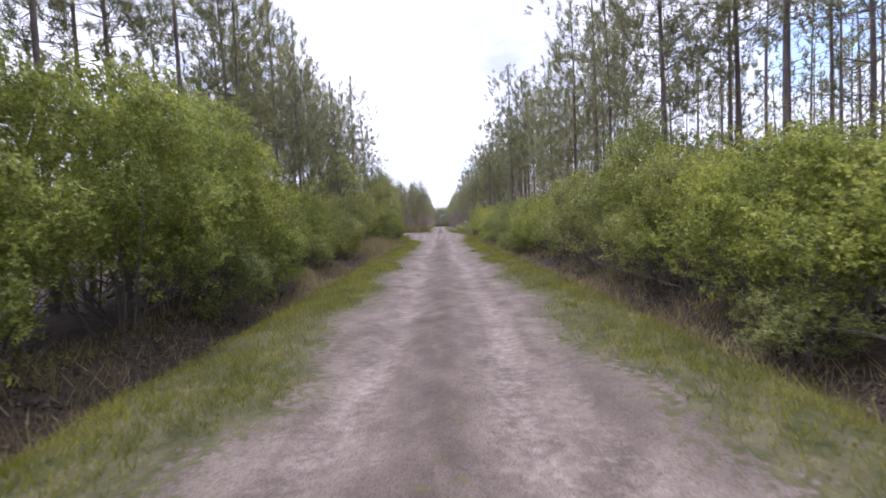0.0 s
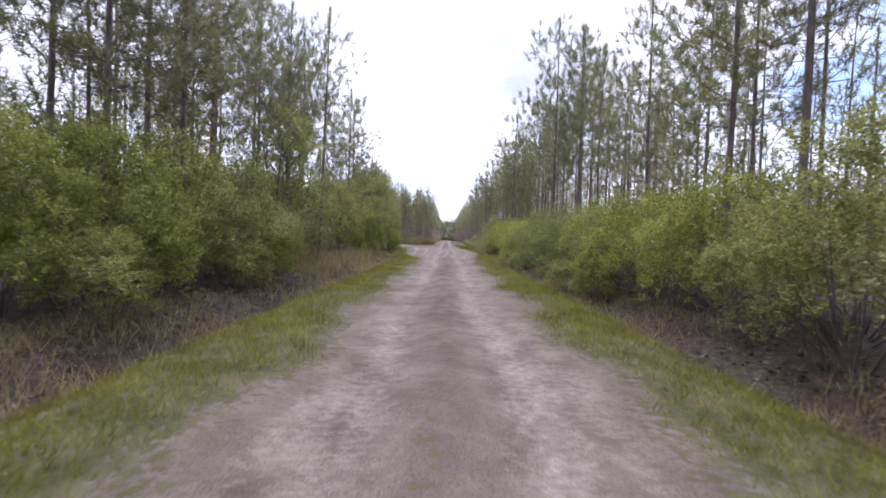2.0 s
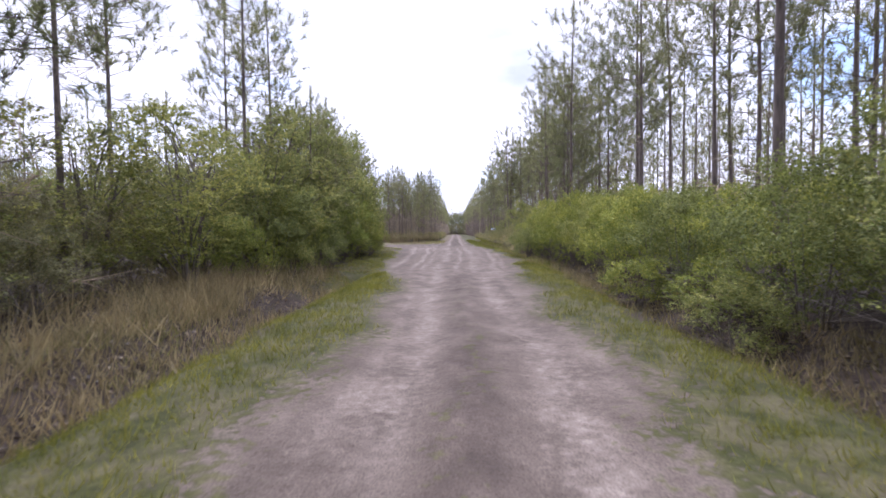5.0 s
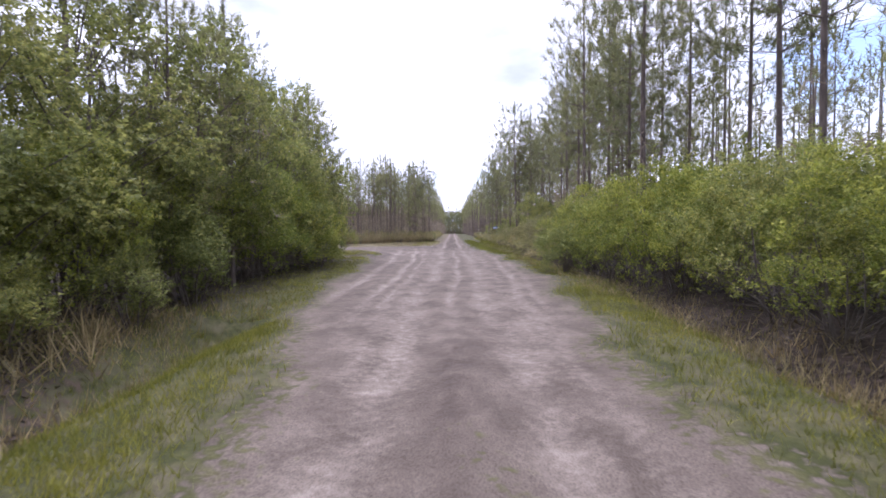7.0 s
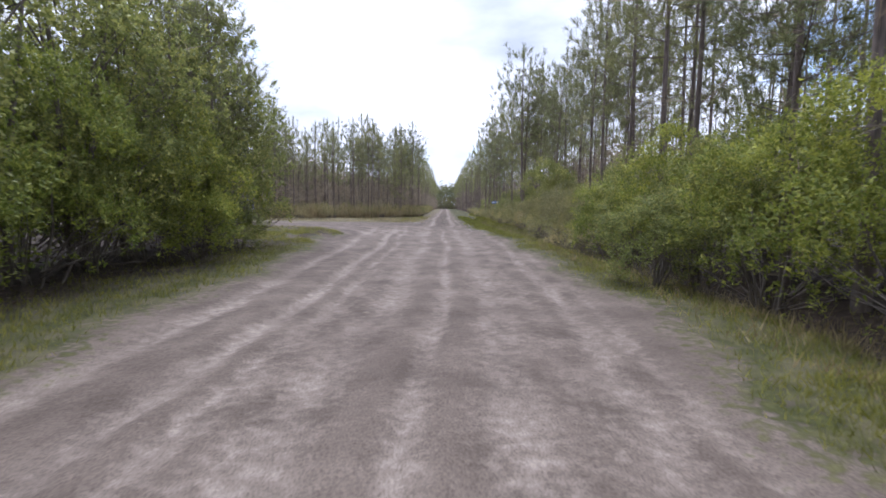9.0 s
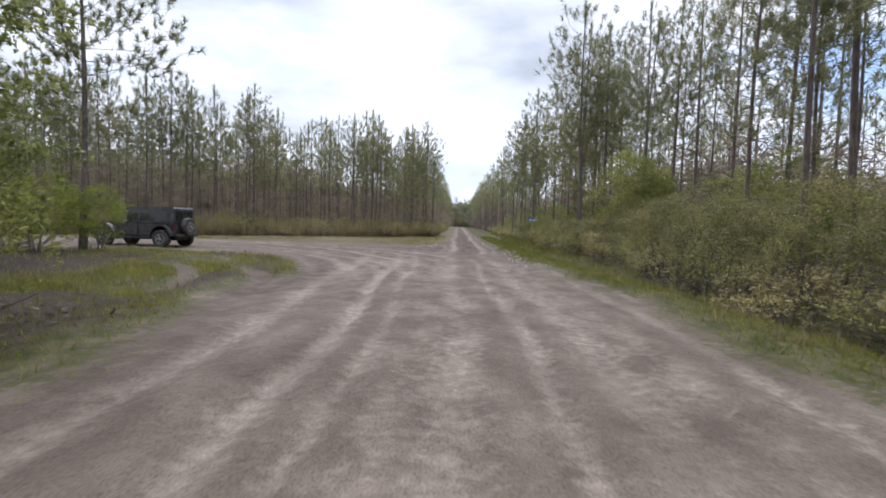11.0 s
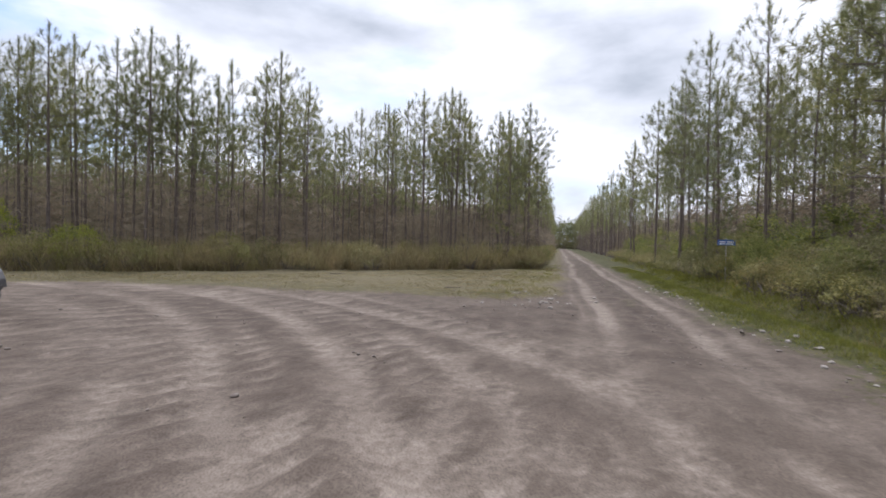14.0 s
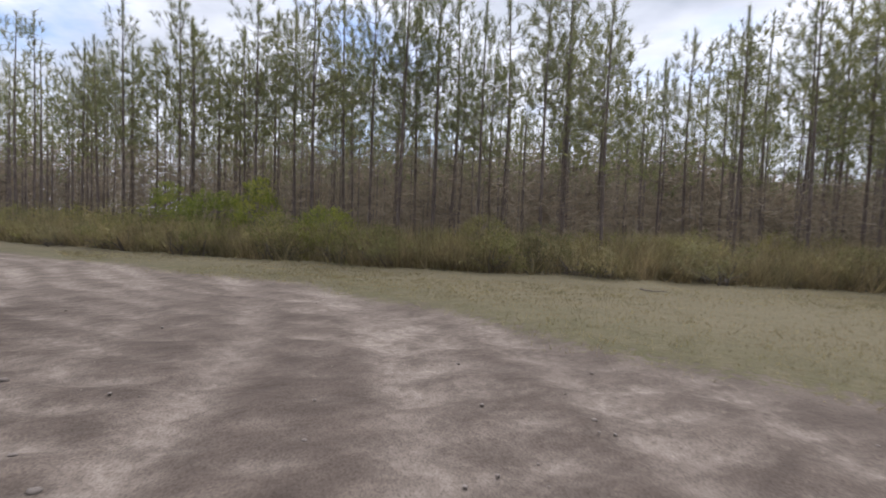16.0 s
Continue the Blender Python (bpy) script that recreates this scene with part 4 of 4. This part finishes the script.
def clods():
    """Churned lumps of earth beside the wheel tracks."""
    r = np.random.RandomState(9)
    bm = bmesh.new()
    bmesh.ops.create_icosphere(bm, subdivisions=1, radius=1)
    ball = np.array([v.co for v in bm.verts])
    tri = np.array([[v.index for v in f.verts] for f in bm.faces])
    bm.free()
    spots = [(r.normal(-3.4, 1.3), r.normal(100.5, 1.6), 1) for _ in range(330)] + [(r.normal(0.1, 0.35), r.uniform(94, 112), 1) for _ in range(240)] + [(r.normal(1.9, 0.35), r.uniform(88, 108), 1) for _ in range(220)]
    spots += [(x, y, 1) for x, y in zip(r.normal(-6.5, 4.5, 260), r.normal(95, 3.2, 260)) if churned(np.array([x]), np.array([y]))[0] > 0.25]
    spots += [(r.uniform(-24, -8), r.normal(92, 0.8), 1) for _ in range(90)]
    pieces = []
    for x, y, k in spots:
        s = r.uniform(0.006, 0.022) * (1.9 if r.uniform() < 0.08 else 1)
        co = ball * r.uniform(0.7, 1.3, ball.shape) * s * (1.2, 1.2, 0.7)
        pieces.append((co + (x, y, float(height(x, y)) + s * 0.2), tri))
    v, f = joined(pieces)
    tagged(mesh_object("earth_clods", v, f, M_CLOD), "churned lumps of sandy earth beside the ruts", "clods", kind="stuff")


clods()


def leaf_litter():
    """Dry leaves and needles fallen on the banks below the bushes."""
    r = np.random.RandomState(77)
    x = np.concatenate([r.normal(-4.7, 0.7, 9000), r.normal(4.5, 0.7, 8000), r.uniform(-9, -5, 3000)])
    y = np.concatenate([r.uniform(8, 58, 9000), r.uniform(8, 74, 8000), r.uniform(40, 78, 3000)])
    keep = zones(x, y)[2] > r.uniform(0.2, 0.9, len(x))
    x, y = x[keep], y[keep]
    c = np.column_stack([x, y, height(x, y) + r.uniform(0.005, 0.03, len(x))])
    v, f = leaves(r, c, r.normal(size=c.shape) * (1, 1, 0.3), np.tile((0.0, 0.0, 1.0), (len(c), 1)), 0.085, 0.3)
    tagged(mesh_object("leaf_litter", v, f, M_LITTER), "brown dry leaves fallen on the ditch banks", "leaves", kind="stuff")


M_LITTER = leaf_material("fallen_leaf", (0.03, 0.022, 0.016), (0.06, 0.044, 0.03), (0.12, 0.088, 0.058), 0.1)
leaf_litter()


def stick(seed, x, y, ln, turn):
    r = np.random.RandomState(seed)
    pts = np.stack([np.linspace(-ln / 2, ln / 2, 6), r.normal(0, 0.03, 6), 0.02 + np.abs(r.normal(0, 0.015, 6))], 1)
    v, f = tube(pts, np.linspace(0.022, 0.008, 6), 6)
    ob = mesh_object("fallen_stick", v, f, M_TWIG, None, True)
    ob.matrix_basis = pose(x, y, float(height(x, y)) + 0.015, 0, 0, turn)
    tagged(ob, "short grey fallen stick lying on the sand", "stick", "fallen sticks")


for i, (x, y, ln, turn) in enumerate(((1.5, 97.2, 0.6, 70), (-12.0, 107.5, 0.7, 10), (-5.6, 103.4, 0.6, 15))):
    stick(i, x, y, ln, turn)


def stone(seed, x, y, size):
    """A pale weathered lump of limestone."""
    r = np.random.RandomState(seed)
    bm = bmesh.new()
    bmesh.ops.create_icosphere(bm, subdivisions=2, radius=1)
    for v in bm.verts:
        v.co = Vector(v.co) * r.uniform(0.78, 1.12)
        v.co.z *= 0.6
    me = bpy.data.meshes.new("pale_stone")
    bm.to_mesh(me)
    bm.free()
    me.materials.append(M_STONE)
    ob = new("pale_stone", me)
    ob.matrix_basis = pose(x, y, float(height(x, y)) + size * 0.2, 0, 0, r.uniform(0, 360))
    ob.scale = (size, size * r.uniform(0.6, 1.0), size)
    tagged(ob, "small pale limestone lump at the track's edge", "stone", "stones at the track's edge")


M_STONE, nodes, links, bsdf = material("pale_limestone", 0.9)
n = noisy(nodes, links, 3.0, 8.0)
c = ramp(nodes, [(0.3, (0.13, 0.112, 0.096)), (0.7, (0.27, 0.243, 0.215))])
links.new(n.outputs["Fac"], c.inputs["Fac"])
links.new(c.outputs["Color"], bsdf.inputs["Base Color"])
pick = random.Random(4)
for i in range(54):
    y = pick.uniform(88, 107)
    stone(i, float(right_edge(y)) + pick.gauss(0.1, 0.28), y, pick.uniform(0.02, 0.07))
for i in range(34):
    stone(200 + i, pick.gauss(1.6, 0.16), pick.gauss(90.2, 0.75), pick.uniform(0.012, 0.05))
for i in range(24):
    stone(100 + i, pick.gauss(-2.6, 0.7), pick.gauss(101.5, 1.2), pick.uniform(0.03, 0.075))

# ---- the off-road car on the side road and the sign in the wood ----


def plain(name, colour, rough, metal=0.0, speck=0.0, dust=(0.16, 0.135, 0.115)):
    """A plain material under a film of road dust."""
    m, nodes, links, bsdf = material(name, rough, metal)
    n = noisy(nodes, links, 5.0, 8.0)
    f = ramp(nodes, [(0.4, (0, 0, 0)), (0.75, (speck, speck, speck))])
    links.new(n.outputs["Fac"], f.inputs["Fac"])
    links.new(blend(nodes, links, f.outputs["Color"], colour, dust), bsdf.inputs["Base Color"])
    return m


M_PAINT = plain("dusty_navy_paint", (0.014, 0.012, 0.015), 0.42, 0.0, 0.28)
M_PLASTIC = plain("black_plastic", (0.02, 0.017, 0.017), 0.6, 0.0, 0.4)
M_TYRE = plain("tyre_rubber", (0.02, 0.02, 0.02), 0.85, 0.0, 0.6)
M_ALLOY = plain("alloy_rim", (0.7, 0.7, 0.71), 0.32, 0.9, 0.12)
M_TINT = plain("tinted_glass", (0.01, 0.011, 0.012), 0.08, 0.0, 0.2)
M_RED = plain("red_lens", (0.11, 0.01, 0.01), 0.2, 0.0, 0.3)
M_LAMP = plain("clear_lens", (0.6, 0.6, 0.58), 0.15, 0.0, 0.2)
M_STEEL = plain("galvanised_post", (0.32, 0.32, 0.31), 0.5, 0.7, 0.3)
M_BLUE = plain("blue_sign_face", (0.03, 0.1, 0.32), 0.45, 0.0, 0.2)
M_WHITE = plain("white_sign_lettering", (0.75, 0.76, 0.76), 0.5, 0.0, 0.1)


def part(name, bm, mat, parent, label=""):
    bmesh.ops.recalc_face_normals(bm, faces=bm.faces)
    me = bpy.data.meshes.new(name)
    bm.to_mesh(me)
    bm.free()
    me.materials.append(mat)
    ob = new(name, me)
    ob.parent = parent
    return tagged(ob, label)


def prism(profile, y0, y1, round_by=0.03, narrow=0.0):
    """A profile in x and z, drawn out from y0 to y1; `narrow` pulls its upper points inwards."""
    bm = bmesh.new()
    zs = [p[1] for p in profile]
    lo, hi = min(zs), max(zs)
    rings = []
    for y in (y0, y1):
        rings.append([bm.verts.new((x, y - math.copysign(narrow * (z - lo) / (hi - lo + 1e-6), y), z)) for x, z in profile])
    bm.faces.new(rings[0])
    bm.faces.new(rings[1][::-1])
    n = len(profile)
    for i in range(n):
        bm.faces.new((rings[0][i], rings[1][i], rings[1][(i + 1) % n], rings[0][(i + 1) % n]))
    if round_by:
        edges = [e for e in bm.edges if e.calc_length() > round_by * 2.2]
        bmesh.ops.bevel(bm, geom=edges, offset=round_by, segments=2, affect="EDGES", clamp_overlap=True)
    return bm


def block(x0, x1, y0, y1, z0, z1, round_by=0.02):
    return prism([(x0, z0), (x1, z0), (x1, z1), (x0, z1)], y0, y1, round_by)


def arch(cx, r, z0, flip=False):
    """Points of a wheel arch, from back to front."""
    pts = [(cx - r * math.cos(a), z0 + r * math.sin(a)) for a in np.linspace(0, math.pi, 9)]
    return pts[::-1] if flip else pts


def lathe(profile, steps=28):
    """A profile of (radius, y) turned round the y axis."""
    bm = bmesh.new()
    rings = [[bm.verts.new((r * math.cos(a), y, r * math.sin(a))) for a in np.linspace(0, 2 * math.pi, steps, endpoint=False)] for r, y in profile]
    for p, q in zip(rings, rings[1:]):
        for i in range(steps):
            bm.faces.new((p[i], p[(i + 1) % steps], q[(i + 1) % steps], q[i]))
    bm.faces.new(rings[0])
    bm.faces.new(rings[-1][::-1])
    return bm


def wheel(car, name, x, y, z, outside, turn=0):
    """A chunky tyre with a five-spoked alloy rim that faces `outside`."""
    tyre = part("tyre", lathe([(0.22, -0.12), (0.33, -0.135), (0.395, -0.12), (0.41, -0.09), (0.41, 0.09), (0.395, 0.12), (0.33, 0.135), (0.22, 0.12)]), M_TYRE, None)
    hub = new(name)
    hub.parent = car
    hub.location = (x, y, z)
    hub.rotation_euler = (0, 0, turn)
    tyre.parent = hub
    for p in tyre.data.polygons:
        p.use_smooth = True
    o = outside
    bm = lathe([(0.215, 0.05 * o), (0.225, 0.125 * o), (0.205, 0.125 * o), (0.195, 0.07 * o)])
    for k in range(5):
        a = 2 * math.pi * k / 5
        spoke = bmesh.ops.create_cube(bm, size=1, matrix=Matrix.Rotation(a, 4, "Y") @ Matrix.Translation((0.11, 0.105 * o, 0)) @ Matrix.Diagonal((0.21, 0.03, 0.07, 1)))
    bmesh.ops.create_cone(bm, cap_ends=True, segments=16, radius1=0.06, radius2=0.05, depth=0.05, matrix=Matrix.Translation((0, 0.11 * o, 0)) @ Matrix.Rotation(math.pi / 2, 4, "X"))
    part("rim", bm, M_ALLOY, hub, "bright five-spoked alloy rim")


def offroad_car(m):
    """A boxy four-door off-road car with a hard top, wide wheel arches and a spare wheel at the back. It faces +x."""
    car = new("offroad_car")
    fw, rw = 1.42, -1.5
    side = [(-2.05, 0.55)] + arch(rw, 0.5, 0.55) + [(rw + 0.52, 0.5), (0.8, 0.5), (0.8, 1.12), (-2.05, 1.14)]
    part("body", prism(side, -0.76, 0.76, 0.02), M_PAINT, car)
    part("hood", prism([(0.8, 0.62), (2.0, 0.62), (2.02, 1.02), (1.9, 1.09), (0.8, 1.15)], -0.66, 0.66, 0.035, 0.04), M_PAINT, car)
    part("grille", block(2.0, 2.05, -0.6, 0.6, 0.66, 1.04, 0.012), M_PAINT, car)
    for k in range(7):
        part("grille_slot", block(2.045, 2.06, -0.3 + k * 0.1 - 0.028, -0.3 + k * 0.1 + 0.028, 0.74, 1.0, 0.004), M_PLASTIC, car)
    part("front_bumper", block(2.02, 2.24, -0.78, 0.78, 0.5, 0.66, 0.03), M_PLASTIC, car)
    part("rear_bumper", block(-2.24, -2.04, -0.78, 0.78, 0.5, 0.64, 0.03), M_PLASTIC, car)
    part("hard_top", prism([(-2.06, 1.14), (0.36, 1.14), (0.36, 1.2), (0.3, 1.78), (0.2, 1.84), (-1.98, 1.86), (-2.04, 1.78)], -0.75, 0.75, 0.03, 0.09), M_PAINT, car, "black hard top dulled by dust")
    part("windshield_frame", prism([(0.34, 1.12), (0.8, 1.12), (0.44, 1.8), (0.3, 1.8)], -0.73, 0.73, 0.02, 0.07), M_PAINT, car)
    glass = bmesh.new()
    q = [glass.verts.new(c) for c in ((0.79, -0.62, 1.17), (0.79, 0.62, 1.17), (0.485, 0.57, 1.74), (0.485, -0.57, 1.74), (0.77, -0.62, 1.16), (0.77, 0.62, 1.16), (0.465, 0.57, 1.73), (0.465, -0.57, 1.73))]
    for f in ((0, 1, 2, 3), (7, 6, 5, 4), (0, 4, 5, 1), (1, 5, 6, 2), (2, 6, 7, 3), (3, 7, 4, 0)):
        glass.faces.new([q[i] for i in f])
    part("windshield", glass, M_TINT, car)
    for o in (-1, 1):
        for x0, x1 in ((-0.28, 0.62), (-1.12, -0.32)):
            door = part("door", prism([(x0, 0.56), (x1, 0.56), (x1, 1.1), (x0, 1.1)], o * 0.758, o * 0.785, 0.008), M_PLASTIC, car)
            part("door_handle", block(x0 + 0.06, x0 + 0.2, min(o * 0.785, o * 0.815), max(o * 0.785, o * 0.815), 0.96, 1.0, 0.008), M_PLASTIC, door)
        for x0, x1, x2 in ((-0.25, 0.34, 0.24), (-1.1, -0.33, -0.33), (-1.92, -1.2, -1.2)):
            lo, hi = o * (0.752 - 0.012), o * (0.752 - 0.082)
            pane = bmesh.new()
            c = [(x0, lo, 1.2), (x1, lo, 1.2), (x2, hi, 1.7), (x0, hi, 1.7)]
            q = [pane.verts.new((x, y + o * d, z)) for d in (0.008, -0.004) for x, y, z in c]
            for f in ((0, 1, 2, 3), (7, 6, 5, 4), (0, 4, 5, 1), (1, 5, 6, 2), (2, 6, 7, 3), (3, 7, 4, 0)):
                pane.faces.new([q[i] for i in f])
            part("side_window", pane, M_TINT, car)
        front = [(fw - 0.62, 0.62)] + [(fw - 0.5 * math.cos(a), 0.5 + 0.48 * math.sin(a)) for a in np.linspace(0.25, math.pi - 0.25, 8)] + [(fw + 0.62, 0.66), (fw + 0.6, 0.74)]
        front += [(fw - 0.58 * math.cos(a), 0.5 + 0.56 * math.sin(a)) for a in np.linspace(math.pi - 0.4, 0.4, 8)]
        part("fender", prism(front, o * 0.64, o * 0.93, 0.01), M_PLASTIC, car)
        rear = [(rw - 0.5 * math.cos(a), 0.5 + 0.5 * math.sin(a)) for a in np.linspace(0.1, math.pi - 0.1, 10)] + [(rw - 0.58 * math.cos(a), 0.5 + 0.57 * math.sin(a)) for a in np.linspace(math.pi - 0.1, 0.1, 10)]
        part("fender", prism(rear, o * 0.75, o * 0.93, 0.008), M_PLASTIC, car)
        part("side_step", block(-0.95, 0.85, min(o * 0.74, o * 0.9), max(o * 0.74, o * 0.9), 0.4, 0.47, 0.02), M_PLASTIC, car)
        mirror = part("mirror", block(0.5, 0.62, min(o * 0.84, o * 1.02), max(o * 0.84, o * 1.02), 1.14, 1.32, 0.03), M_PLASTIC, car)
        part("tail_light", block(-2.1, -2.045, min(o * 0.6, o * 0.74), max(o * 0.6, o * 0.74), 0.84, 1.06, 0.012), M_RED, car, "red tail light")
        lamp = lathe([(0.1, 0.0), (0.105, 0.03), (0.085, 0.05), (0.02, 0.055)], 20)
        bmesh.ops.transform(lamp, matrix=Matrix.Translation((2.04, o * 0.44, 0.9)) @ Matrix.Rotation(-math.pi / 2, 4, "Z"), verts=lamp.verts)
        part("headlight", lamp, M_LAMP, car, "round clear headlight")
        wheel(car, "wheel", fw, o * 0.79, 0.41, o)
        wheel(car, "wheel", rw, o * 0.79, 0.41, o)
    wheel(car, "spare_wheel", -2.22, -0.05, 0.98, 1, math.pi / 2)
    part("spare_bracket", block(-2.15, -2.04, -0.15, 0.08, 0.85, 1.1, 0.01), M_PLASTIC, car)
    rear_glass = block(-2.075, -2.055, -0.55, 0.55, 1.24, 1.68, 0.006)
    part("rear_window", rear_glass, M_TINT, car)
    part("underbody", block(-1.95, 1.95, -0.45, 0.45, 0.34, 0.56, 0.03), M_PLASTIC, car)
    for x in (fw, rw):
        axle = lathe([(0.05, -0.7), (0.05, -0.15), (0.11, -0.08), (0.11, 0.08), (0.05, 0.15), (0.05, 0.7)], 12)
        bmesh.ops.transform(axle, matrix=Matrix.Translation((x, 0, 0.41)), verts=axle.verts)
        part("axle", axle, M_PLASTIC, car)
    car.matrix_basis = m
    tagged(car, "dark dusty boxy off-road car with hard top on the sand", "car")


offroad_car(pose(-15.6, 94.0, float(height(-15.6, 94.0)) - 0.02, 0, 0, 173))


def forest_sign(x, y, turn):
    """A small blue board with two rows of lettering on a thin steel post."""
    sign = new("forest_sign")
    post = lathe([(0.025, 0.0), (0.025, 2.25)], 10)
    bmesh.ops.transform(post, matrix=Matrix.Rotation(math.pi / 2, 4, "X"), verts=post.verts)
    part("post", post, M_STEEL, sign)
    board = part("board", block(-0.48, 0.48, -0.045, -0.027, 1.98, 2.26, 0.008), M_BLUE, sign, "blue enamelled sign board")
    for x0, x1, z in ((-0.4, -0.05, 2.15), (0.02, 0.38, 2.15), (-0.38, -0.1, 2.05), (-0.04, 0.36, 2.05)):
        part("lettering", block(x0, x1, -0.05, -0.0455, z - 0.025, z + 0.025, 0), M_WHITE, board, "pale unreadable lettering")
    part("cap", block(-0.06, 0.06, -0.05, 0.03, 2.26, 2.33, 0.01), M_STEEL, sign)
    sign.matrix_basis = pose(x, y, float(height(x, y)) - 0.05, 0, 0, turn)
    sign.scale = (0.8, 0.8, 0.88)
    tagged(sign, "small blue forest sign on a thin post in the scrub", "sign")


forest_sign(5.3, 111.0, 8)
